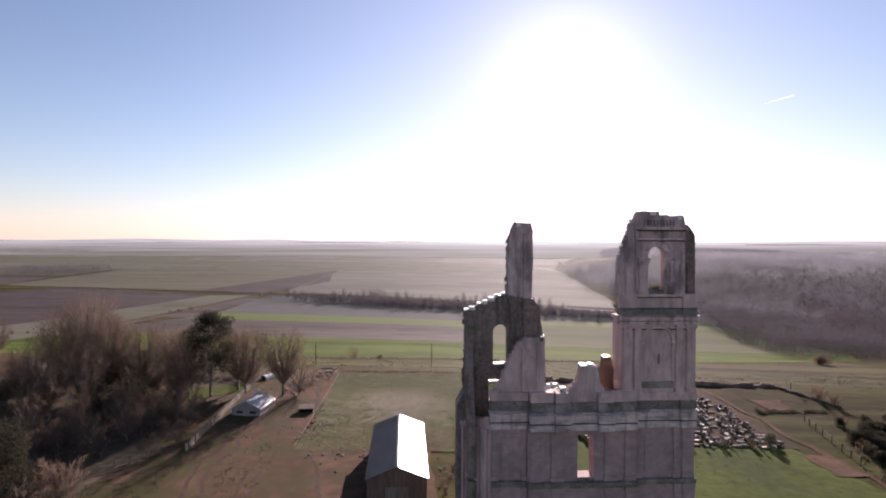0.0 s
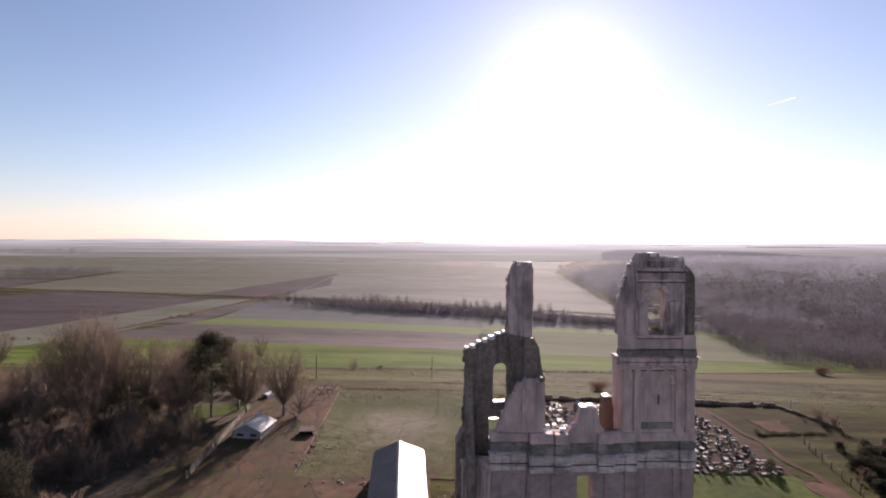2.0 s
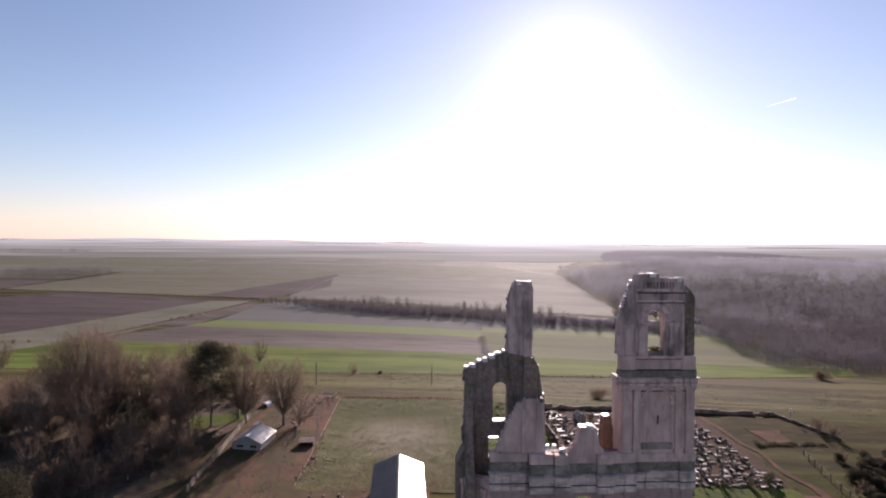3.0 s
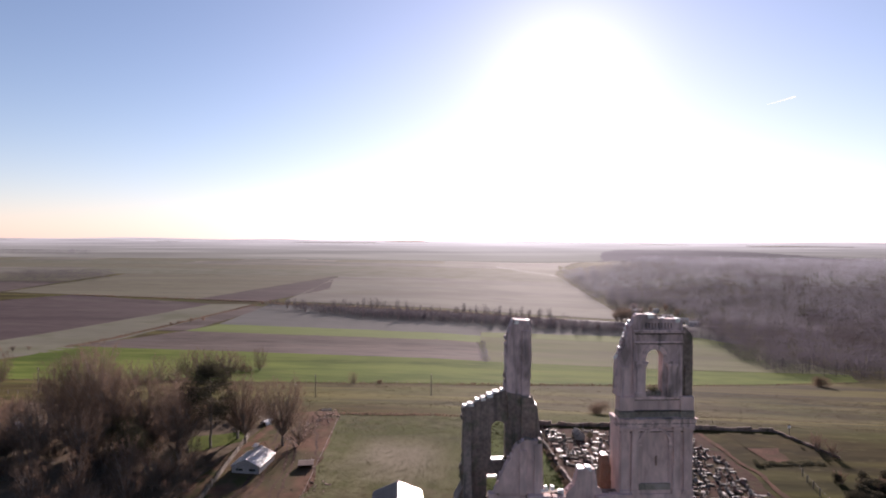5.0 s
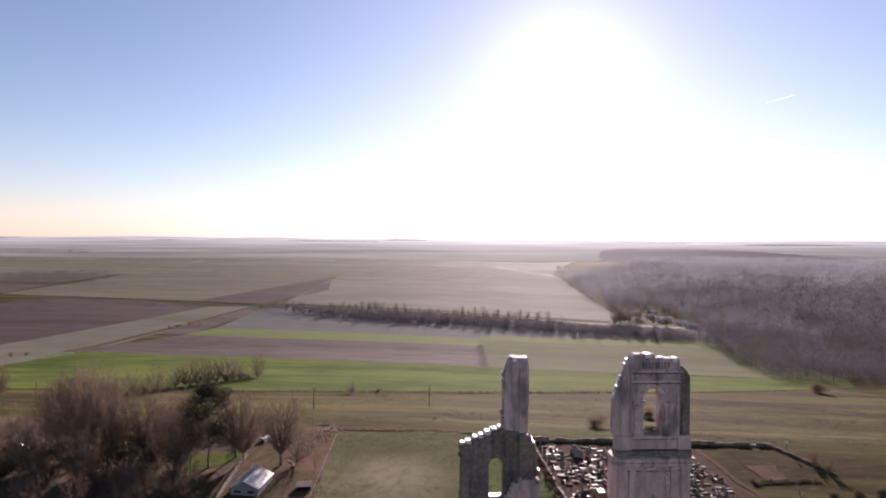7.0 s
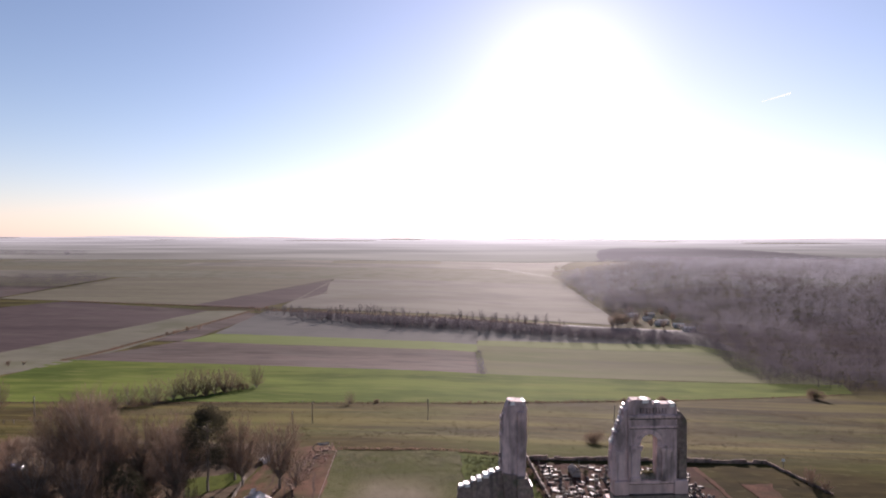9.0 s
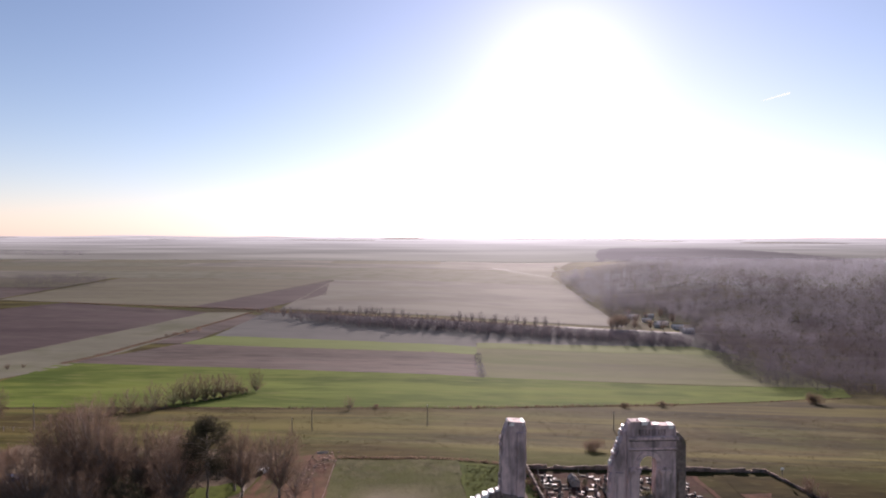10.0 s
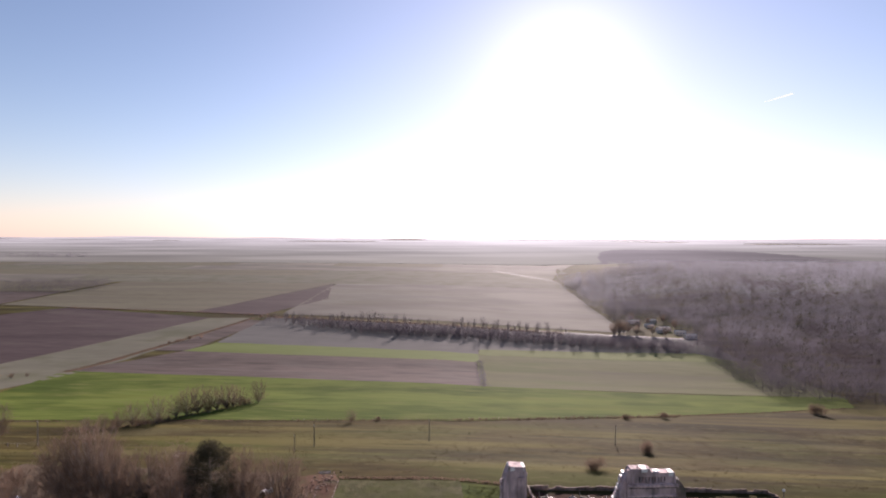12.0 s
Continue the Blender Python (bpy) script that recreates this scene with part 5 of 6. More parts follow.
def belt(x, y):
    """The bare tree belt in the valley bottom, along the foot of the bank."""
    back = 554 - 0.155 * (x + 170)
    wide = 4 + 34 * ease((x + 165) / 130) + 8 * noise.noise((x * 0.05, 3, 0))
    return -172 < x < 214 and back - wide < y < back


wood("woodland", belt, -172, 216, 440, 566, 3.7, 6.2, "belt of bare brown trees along the valley bottom", 14, DARK_CROWNS, 90, 0.11)
wood("woodland", lambda x, y: abs((x + 545) / 75) ** 2 + abs((y - 800) / 45) ** 2 < 1, -640, -440, 740, 860, 12, 12, "small bare copse on the plain", 10, DARK_CROWNS)
wood("woodland", lambda x, y: y > 1500 - (x + 1080) * 0.02, -1180, -950, 1480, 1560, 16, 14, "far bare copse on the plain", 11, MID_CROWNS)

# ivy in the blocked window of the right tower, and weeds on the ledges
ivy = evergreen_bush("ivy", 1.3, 171, EVERGREEN, "dark ivy growing in the blocked tower window", n=700, width=0.5, size=0.09)
ON_TOWER = pose(CH[0], CH[1], 0, 0, 0, 2.9)
ivy.matrix_basis = ON_TOWER @ Matrix.Translation((8.2, 0.6, 34.95)) @ Matrix.Diagonal((1.1, 0.8, 0.6, 1))
for u, v, z, k in ((-9.0, 0.2, 24.0, 0.5), (-7.6, 4.4, 26.2, 0.4), (3.6, 0.2, 23.9, 0.5), (-2.4, -0.3, 24.0, 0.4), (-12.4, 4.4, 24.2, 0.7), (-12.7, 4.0, 21.6, 0.6), (-10.6, 4.6, 33.0, 0.35), (11.9, 0.9, 40.6, 0.5)):
    copy_thing(ivy, ON_TOWER @ Matrix.Translation((u, v, z)) @ Matrix.Diagonal((k, k, k, 1)))

# ---- barn ----
SHEET = surface("pale_sheet_metal", (0.066, 0.055, 0.052), (0.110, 0.094, 0.090), fine=1.5, coarse=0.25, rough=0.30, spec=0.17, bump=0.15, bump_dist=0.01, stain=(0.06, 0.052, 0.048), stain_scale=0.5, stain_amount=0.6)
RUSTY = surface("weathered_roof_sheet", (0.5, 0.48, 0.46), (0.72, 0.7, 0.67), fine=3, coarse=0.6, rough=0.45, spec=0.6, bump=0.3, bump_dist=0.02,
                stain=(0.26, 0.17, 0.11), stain_scale=1.1, stain_amount=0.5, metal=0.7)
BOARD = surface("tarred_boards", (0.10, 0.065, 0.05), (0.17, 0.115, 0.09), fine=4, coarse=0.5, stretch=(1, 1, 0.1), bump=0.4, bump_dist=0.01)
RENDERED = surface("grey_render", (0.24, 0.22, 0.21), (0.34, 0.32, 0.30), fine=3, coarse=0.4, bump=0.3, bump_dist=0.02, stain=(0.17, 0.15, 0.13), stain_scale=0.8)
DARKNESS = surface("dark_opening", (0.012, 0.011, 0.010), (0.022, 0.020, 0.018), fine=2, coarse=1, bump=0)
PALE_WOOD = surface("silvered_timber", (0.12, 0.095, 0.072), (0.21, 0.175, 0.135), fine=5, coarse=0.7, stretch=(1, 1, 0.2), bump=0.4, bump_dist=0.01, per_object=0.15)
# palest stone: sun glare on the slabs is partly put into its colour
GRANITES = [surface("pale_slab_stone", (0.1666, 0.1428, 0.122), (0.2737, 0.238, 0.2082), fine=30, coarse=3, rough=0.62, spec=0.2, bump=0.03, per_object=0.5),
            surface("black_granite", (0.025, 0.023, 0.022), (0.06, 0.055, 0.052), fine=30, coarse=3, rough=0.6, spec=0.2, bump=0.0, per_object=0.3),
            surface("pink_granite", (0.15, 0.09, 0.075), (0.23, 0.145, 0.12), fine=30, coarse=3, rough=0.8, spec=0.12, bump=0.05, per_object=0.2),
            surface("old_headstone", (0.10, 0.085, 0.07), (0.20, 0.172, 0.145), fine=6, coarse=1.2, rough=0.9, spec=0.1, bump=0.4, bump_dist=0.02, stain=(0.06, 0.06, 0.04), stain_scale=2, per_object=0.35)]
GRAVEL = surface("pink_gravel", (0.034, 0.016, 0.011), (0.070, 0.035, 0.025), fine=1.2, coarse=0.2, spec=0.03, rough=0.95, bump=0.6, bump_dist=0.08, stain=(0.045, 0.042, 0.018), stain_scale=0.3, stain_amount=0.7)
WALL_BRICK = surface("cemetery_brick", (0.1425, 0.093, 0.072), (0.285, 0.1875, 0.147), fine=3, coarse=0.4, bump=0.6, bump_dist=0.05, stain=(0.055, 0.052, 0.03), stain_scale=0.5, stain_amount=0.8, per_object=0.3)


RED_PATH = surface("trodden_red_gravel", (0.066, 0.035, 0.024), (0.124, 0.067, 0.046), fine=1.6, coarse=0.25, spec=0.02, rough=0.95, bump=0.5, bump_dist=0.05, stain=(0.055, 0.048, 0.026), stain_scale=0.4, stain_amount=0.7)


def gable_roof(name, length, width, eave, ridge, over, sheets, material, parent, thick=0.08):
    """Two roof slopes, each a part with its ribbed sheets under it; the ridge runs along y."""
    hw = width / 2 + over
    drop = (ridge - eave) * (over / (width / 2))
    for side in (-1, 1):
        tilt = Matrix.Translation((0.02 * side, 0, ridge)) @ Matrix.Rotation(side * math.atan2(ridge - eave + drop, hw), 4, "Y")
        run = math.hypot(hw, ridge - eave + drop)
        slope = part(name, boxes((min(0, run * side), max(0, run * side), -length / 2 + 0.02, length / 2 - 0.02, -thick - 0.05, -thick)), BOARD, parent)
        slope.matrix_basis = tilt
        for i in range(sheets):
            y0, y1 = -length / 2 + length * i / sheets, -length / 2 + length * (i + 1) / sheets
            x0, x1 = min(0, run * side), max(0, run * side)
            bm = boxes((x0, x1, y0, y1 - 0.03, -thick, 0.0), bev=0.01)
            for k in (0.0, 0.33, 0.66):
                y = y0 + (y1 - y0) * k + 0.04
                box(bm, x0, x1, y, y + 0.05, -0.02, 0.035)
            part("roof_sheet", bm, material, slope)


barn = thing("barn", pose(-5.15, 81.6, land(-5, 82), 0, 0, 3.6), "long low barn with a gleaming sheet-metal gable roof", "barn")
gz = land(-5, 82)
L, Wd, EV, RG = 21.6, 7.5, 10.65 - gz, 12.15 - gz
part("side_wall", boxes((-Wd / 2, -Wd / 2 + 0.25, -L / 2 + 0.2, L / 2 - 0.2, -0.5, EV - 0.1)), BOARD, barn)
part("side_wall", boxes((Wd / 2 - 0.25, Wd / 2, -L / 2 + 0.2, L / 2 - 0.2, -0.5, EV - 0.1)), BOARD, barn)
for y0 in (-L / 2 + 0.15, L / 2 - 0.4):
    gab = slab([(-Wd / 2, -0.5), (Wd / 2, -0.5), (Wd / 2, EV - 0.1), (0, RG - 0.12), (-Wd / 2, EV - 0.1)], [[(-1.6, 0.0), (1.6, 0.0), (1.6, 2.7), (-1.6, 2.7)]] if y0 < 0 else [], y0, y0 + 0.25)
    part("gable_wall", gab, BOARD, barn, "dark boarded gable wall")
part("barn_door", boxes((-1.55, -0.02, -L / 2 + 0.22, -L / 2 + 0.32, 0.0, 2.68), bev=0.01), PALE_WOOD, barn)
part("barn_door", boxes((0.02, 1.55, -L / 2 + 0.22, -L / 2 + 0.32, 0.0, 2.68), bev=0.01), PALE_WOOD, barn)
gable_roof("roof_slope", L, Wd, EV, RG, 0.25, 20, SHEET, barn)
part("ridge_cap", boxes((-0.18, 0.18, -L / 2, L / 2, RG - 0.02, RG + 0.06), bev=0.03), SHEET, barn)

# ---- white shed, arched shelter, lean-to ----
shed = thing("shed", pose(-35.2, 109.6, land(-35, 109), 0, 0, -6), "small rundown shed with pale torn roof sheets", "shed")
part("side_wall", boxes((-2.7, -2.55, -3.6, 3.6, -0.3, 1.5)), RENDERED, shed)
part("side_wall", boxes((2.55, 2.7, -3.6, 3.6, -0.3, 1.5)), RENDERED, shed)
part("gable_wall", slab([(-2.7, -0.3), (2.7, -0.3), (2.7, 1.5), (0, 2.75), (-2.7, 1.5)], [[(-1.9, 0.5), (-0.5, 0.5), (-0.5, 0.95), (-1.9, 0.95)], [(0.7, 0.5), (2.0, 0.5), (2.0, 0.95), (0.7, 0.95)]], -3.6, -3.45), RENDERED, shed, "pale gable wall with two low slots")
part("gable_wall", slab([(-2.7, -0.3), (2.7, -0.3), (2.7, 1.5), (0, 2.75), (-2.7, 1.5)], [], 3.45, 3.6), RENDERED, shed)
for u in (-1.2, 1.35):
    part("window_pane", boxes((u - 0.7, u + 0.7, -3.52, -3.49, 0.5, 0.95)), DARKNESS, shed, "dark slot window")
gable_roof("roof_slope", 7.4, 5.4, 1.5, 2.8, 0.3, 7, RUSTY, shed, 0.05)
part("loose_sheet", boxes((-0.5, 0.6, 2.2, 4.2, 2.88, 2.93), bev=0.01), RUSTY, shed, "loose lifted roof sheet").rotation_euler = (0.04, -0.1, 0.2)

hut_scale = 0.66
hut = thing("arched_shelter", pose(-40.2, 134.4, land(-40, 134), 0, 0, -28), "half-round pale metal shelter on the grass", "shelter")
bm = bmesh.new()
n = 14
rings = []
for y in (-1.9, -0.95, 0, 0.95, 1.9):
    rings.append([[bm.verts.new((r * math.cos(math.pi * i / n), y, r * math.sin(math.pi * i / n) * 0.95)) for i in range(n + 1)] for r in (1.55, 1.47)])
for a, b in zip(rings, rings[1:]):
    for i in range(n):
        bm.faces.new((a[0][i], a[0][i + 1], b[0][i + 1], b[0][i]))
        bm.faces.new((a[1][i], b[1][i], b[1][i + 1], a[1][i + 1]))
for e in (rings[0], rings[-1]):
    for i in range(n):
        bm.faces.new((e[0][i], e[1][i], e[1][i + 1], e[0][i + 1]))
hut.scale = (hut_scale, hut_scale, hut_scale)
part("arched_roof", bm, BRIGHT_WHITE, hut)
part("end_wall", slab([(-1.46, 0.0)] + [(1.46 * math.cos(math.pi * (1 - i / 12)), 1.36 * math.sin(math.pi * i / 12)) for i in range(1, 12)] + [(1.46, 0.0)], [], 1.7, 1.8), BOARD, hut)

log_ob = thing("fallen_trunk", Matrix(), "pale bleached fallen tree trunk in the pasture", "log")
tv, tf = [], []
beam(tv, tf, Vector((-74.3, 159.5, land(-74.3, 159.5) + 0.35)), Vector((-75.8, 168.5, land(-75.8, 168.5) + 0.3)), 0.26, 0.14, 9)
joined("trunk", tv, tf, PALE_WOOD, log_ob)
tv, tf = [], []
beam(tv, tf, Vector((-75.2, 165, land(-75.2, 165) + 0.5)), Vector((-77.0, 166.5, land(-77, 166.5) + 1.1)), 0.14, 0.06, 6)
joined("broken_limb", tv, tf, PALE_WOOD, log_ob)

lean = thing("lean_to", pose(-25.0, 109.4, land(-25, 109), 0, 0, 8), "small dark lean-to with a pale roof edge", "shelter")
part("roof", boxes((-1.9, 1.9, -1.3, 1.3, 1.15, 1.25), bev=0.02), BOARD, lean)
part("roof_edge", boxes((-1.92, 1.92, 1.2, 1.36, 1.24, 1.36), bev=0.02), RENDERED, lean, "pale roof edge")
lean.scale = (0.78, 0.78, 0.85)
lean.children[0].rotation_euler = (0.12, 0, 0)
part("back_wall", boxes((-1.8, 1.8, 1.05, 1.15, -0.2, 1.25)), BOARD, lean)
for u in (-1.75, 1.65):
    part("side_wall", boxes((u, u + 0.1, -1.1, 1.05, -0.2, 1.05)), BOARD, lean)


# ---- parked car under the trees ----
CAR_PAINT = surface("blue_car_paint", (0.035, 0.035, 0.10), (0.05, 0.05, 0.13), fine=2, coarse=0.5, rough=0.25, spec=0.5, bump=0)
GLASS = surface("dark_car_glass", (0.02, 0.022, 0.025), (0.035, 0.037, 0.04), fine=2, coarse=0.5, rough=0.08, spec=0.6, bump=0)
RUBBER = surface("tyre_rubber", (0.015, 0.015, 0.015), (0.03, 0.03, 0.03), fine=8, coarse=1, rough=0.8, bump=0)
STEEL = surface("wheel_steel", (0.3, 0.3, 0.3), (0.45, 0.45, 0.45), fine=5, coarse=1, rough=0.4, metal=0.8, bump=0)
car = thing("car", pose(-94.5, 127.0, land(-94.5, 127), 0, 0, 12), "small dark blue car parked under the trees", "car")
body = slab([(-1.95, 0.32), (1.95, 0.32), (2.0, 0.62), (1.85, 0.8), (1.0, 0.9), (-1.75, 0.92), (-1.98, 0.75)], [], -0.8, 0.8)
bmesh.ops.bevel(body, geom=[e for e in body.edges if len(e.link_faces) == 2 and e.calc_face_angle(0) > 0.3], offset=0.06, segments=2, affect="EDGES")
part("body", body, CAR_PAINT, car)
part("cabin", slab([(-1.7, 0.9), (1.0, 0.88), (0.4, 1.4), (0.1, 1.46), (-1.2, 1.44), (-1.5, 1.3)], [], -0.7, 0.7), GLASS, car, "dark glass cabin")
part("roof", boxes((-1.28, 0.22, -0.66, 0.66, 1.44, 1.5), bev=0.025), CAR_PAINT, car)
for v in (-0.81, 0.81):
    part("headlight", boxes((1.82, 1.98, v * 0.75 - 0.16, v * 0.75 + 0.16, 0.6, 0.74), bev=0.02), STEEL, car)
    for u in (-1.25, 1.25):
        tv, tf = [], []
        beam(tv, tf, Vector((u, v - 0.1, 0.31)), Vector((u, v + 0.1, 0.31)), 0.31, 0.31, 16)
        tyre = joined("wheel", tv, tf, RUBBER, car)
        tv, tf = [], []
        beam(tv, tf, Vector((u, v - 0.1, 0.31)), Vector((u, v + 0.12 * (1 if v > 0 else 0.86), 0.31)), 0.19, 0.19, 14)
        joined("rim", tv, tf, STEEL, tyre)

# ---- fences, kerb, stones ----
def paling_fence(x0, y0, x1, y1, height, label, gap=0.42, board_w=0.34):
    d = Vector((x1 - x0, y1 - y0, 0))
    root = thing("fence", pose(x0, y0, 0, 0, 0, math.degrees(math.atan2(d.y, d.x))), label, "fence")
    board = bpy.data.meshes.new("fence_board")
    bmb = boxes((-board_w / 2, board_w / 2, -0.02, 0.02, 0, height), bev=0.01)
    bmb.to_mesh(board)
    bmb.free()
    board.materials.append(PALE_WOOD)
    k = int(d.length / gap)
    r = random.Random(3)
    for i in range(k):
        f = (i + 0.5) / k
        if r.random() < 0.06:
            continue
        ob = new("fence_board", board)
        ob.parent = root
        ob.location = (d.length * f, 0, land(x0 + d.x * f, y0 + d.y * f) - 0.1 + r.uniform(-0.08, 0.05))
        ob.rotation_euler = (0, r.uniform(-0.04, 0.04), 0)
    for i in range(int(d.length / 2.5) + 1):
        f = i * 2.5 / d.length
        z = land(x0 + d.x * f, y0 + d.y * f)
        part("post", boxes((i * 2.5 - 0.06, i * 2.5 + 0.06, 0.03, 0.15, z - 0.3, z + height + 0.1)), BARK, root)
    return root


paling_fence(-38.6, 88.0, -41.3, 125.0, 1.35, "silvered board fence along the clay track")


def rail_fence(x0, y0, x1, y1, label):
    """Three flat rails on short posts."""
    d = Vector((x1 - x0, y1 - y0, 0))
    root = thing("fence", pose(x0, y0, land(x0, y0), 0, 0, math.degrees(math.atan2(d.y, d.x))), label, "fence")
    n = max(1, round(d.length / 2.4))
    for i in range(n + 1):
        u = d.length * i / n
        part("post", boxes((u - 0.06, u + 0.06, 0.03, 0.14, -0.3, 1.15), bev=0.01), PALE_WOOD, root)
    for z in (0.3, 0.65, 1.0):
        part("rail", boxes((-0.1, d.length + 0.1, -0.02, 0.02, z - 0.07, z + 0.07), bev=0.01), PALE_WOOD, root)


rail_fence(-47.5, 80.0, -41.8, 86.8, "pale three-rail fence in the shade by the track")


def post_fence(points, gap, height, label, wires=True):
    root = thing("fence", Matrix(), label, "fence")
    for (x0, y0), (x1, y1) in zip(points, points[1:]):
        n = max(1, round(math.hypot(x1 - x0, y1 - y0) / gap))
        for i in range(n):
            f = i / n
            x, y = x0 + (x1 - x0) * f, y0 + (y1 - y0) * f
            z = land(x, y)
            part("post", boxes((x - 0.07, x + 0.07, y - 0.07, y + 0.07, z - 0.3, z + height)), BARK, root)
            if wires:
                xb, yb = x0 + (x1 - x0) * (i + 1) / n, y0 + (y1 - y0) * (i + 1) / n
                tv, tf = [], []
                beam(tv, tf, Vector((x, y, z + height * 0.85)), Vector((xb, yb, land(xb, yb) + height * 0.85)), 0.02, 0.02, 3)
                joined("wire", tv, tf, BARK, root)
    return root


post_fence([(-175, 178), (-128, 176)], 3.2, 1.4, "dark post and rail fence in the pasture")
post_fence([(-60, 234.5), (-36, 235.5), (6, 241), (80, 262), (118, 273)], 4.5, 1.2, "weathered post and wire fence along the field")
post_fence([(69.8, 92), (71, 98), (73, 106), (74.5, 112), (76.5, 118)], 3.4, 1.5, "leaning post and wire fence by the cemetery path")

ROCK = surface("rubble_stone", (0.1275, 0.0782, 0.0561), (0.255, 0.1742, 0.1318), fine=4, coarse=1, bump=0.5, bump_dist=0.05, per_object=0.3)


def stone_mesh(seed):
    r = random.Random(seed)
    bm = bmesh.new()
    bmesh.ops.create_icosphere(bm, subdivisions=1, radius=0.5)
    for v in bm.verts:
        v.co *= r.uniform(0.7, 1.2)
        v.co.z *= 0.6
    me = bpy.data.meshes.new("stone")
    bm.to_mesh(me)
    bm.free()
    me.materials.append(ROCK)
    return me


STONES = [stone_mesh(s) for s in range(5)]


def scatter(count, place, lo, hi, label, seed, group):
    r = random.Random(seed)
    for _ in range(count):
        x, y = place(r)
        s = r.uniform(lo, hi)
        ob = new("stone", r.choice(STONES))
        ob.matrix_world = pose(x, y, land(x, y) + 0.1 * s + 0.06, r.uniform(-20, 20), r.uniform(-20, 20), r.uniform(0, 360)) @ Matrix.Diagonal((s * r.uniform(0.8, 1.6), s, s, 1))
        tagged(ob, label, "stone", group)


def along(x0, y0, x1, y1, wide):
    def place(r):
        f = r.random()
        return x0 + (x1 - x0) * f + r.gauss(0, wide), y0 + (y1 - y0) * f + r.gauss(0, wide)
    return place


scatter(180, along(-32.0, 120, -27.0, 147, 1.5), 0.2, 0.62, "pale broken stone in the rubble row", 1, "rubble by the track")
scatter(90, along(-30, 84, -24.5, 122, 2.6), 0.1, 0.36, "loose stone on the clay track", 2, "stones on the track")
scatter(36, along(-22.5, 92, -20, 104, 1.2), 0.15, 0.5, "block of stone in the grass", 3, "stones in the grass")
scatter(30, along(-18, 88, -9, 86, 2.0), 0.15, 0.55, "block of stone by the barn", 4, "stones by the barn")
scatter(60, along(0, 68, 3, 86, 1.2), 0.12, 0.42, "mossy stone beside the barn", 5, "stones beside the barn")
SAWN = surface("sawn_pale_timber", (0.30, 0.24, 0.18), (0.48, 0.41, 0.32), fine=4, coarse=0.6, rough=0.6, spec=0.3, bump=0.3, bump_dist=0.02)
log = thing("log_pile", pose(-28.6, 147.0, land(-28.6, 147), 0, 0, 12) @ Matrix.Diagonal((0.6, 0.6, 0.6, 1)), "stack of cut logs at the end of the track", "logs")
for i in range(4):
    tv, tf = [], []
    z, v = 0.25, i * 0.5 - 0.75
    beam(tv, tf, Vector((-2.2, v, z)), Vector((2.2, v + 0.05, z)), 0.25, 0.23, 8)
    joined("log", tv, tf, SAWN, log)
kerb = thing("kerb_wall", Matrix(), "low line of pale kerb stones edging the mown enclosure", "kerb")
for i in range(50):
    f = i / 50
    x, y = -24.3 + 1.7 * f, 142 - 51 * f
    part("kerb_stone", boxes((x - 0.06, x + 0.06, y - 1.01, y - 0.005, land(x, y) - 0.2, land(x, y) + 0.09 + 0.03 * math.sin(i * 2.3)), bev=0.03), STONE_DARK, kerb)


# ---- utility poles ----
def utility_pole(x, y, h, label):
    z = land(x, y)
    root = thing("utility_pole", pose(x, y, z), label, "pole", "utility poles")
    tv, tf = [], []
    beam(tv, tf, Vector((0, 0, -0.5)), Vector((0, 0, h)), 0.17, 0.12, 8)
    joined("pole", tv, tf, BARK, root)
    part("insulator", boxes((-0.16, -0.08, -0.05, 0.05, h - 0.5, h - 0.2), (0.08, 0.16, -0.05, 0.05, h - 0.8, h - 0.5), bev=0.01), BRIGHT_WHITE, root)


for x, y, h in ((-126.4, 178.5, 8.5), (-40, 185, 7.6), (-2.1, 198, 7.6), (66, 204, 7.2), (-44.2, 176, 5.5)):
    utility_pole(x, y, h, "dark wooden utility pole in the pasture")

# ---- cemetery ----
draped("cemetery_ground", [(27, 97), (64, 98), (65, 138), (24.5, 138)], GRAVEL, "pinkish gravel between the graves", lift=0.09, cell=2, category="ground")
draped("cemetery_path", [(66.6, 80), (68.0, 80), (66.0, 138), (64.8, 138)], RED_PATH, "straight reddish gravel path", lift=0.11, cell=1.4, category="path")
draped("cemetery_lawn", [(72, 121), (83, 121), (86, 142), (72, 140)], GRASS, "green lawn inside the cemetery wall", lift=0.1, cell=2, category="lawn")
draped("bare_patch", [(72, 122.5), (78, 122.5), (80, 131), (72, 130)], RED_PATH, "bare reddish patch of ground", lift=0.13, cell=1, category="ground")
draped("bare_patch", [(62.5, 87.5), (67.6, 87), (66.6, 95.5), (62.8, 95.5)], MUD, "bare red earth beside the path", lift=0.14, cell=1, category="ground")
draped("grass_strip", [(8, 99), (26, 97.5), (23, 139), (7.3, 142)], GREEN_LAWN, "grass strip outside the cemetery wall", lift=0.07, cell=5, category="lawn")
draped("lawn", [(-50.5, 115.5), (-41.5, 122.5), (-43, 130), (-54, 124)], GREEN_LAWN, "sunlit patch of lawn under the pine", lift=0.12, cell=3)


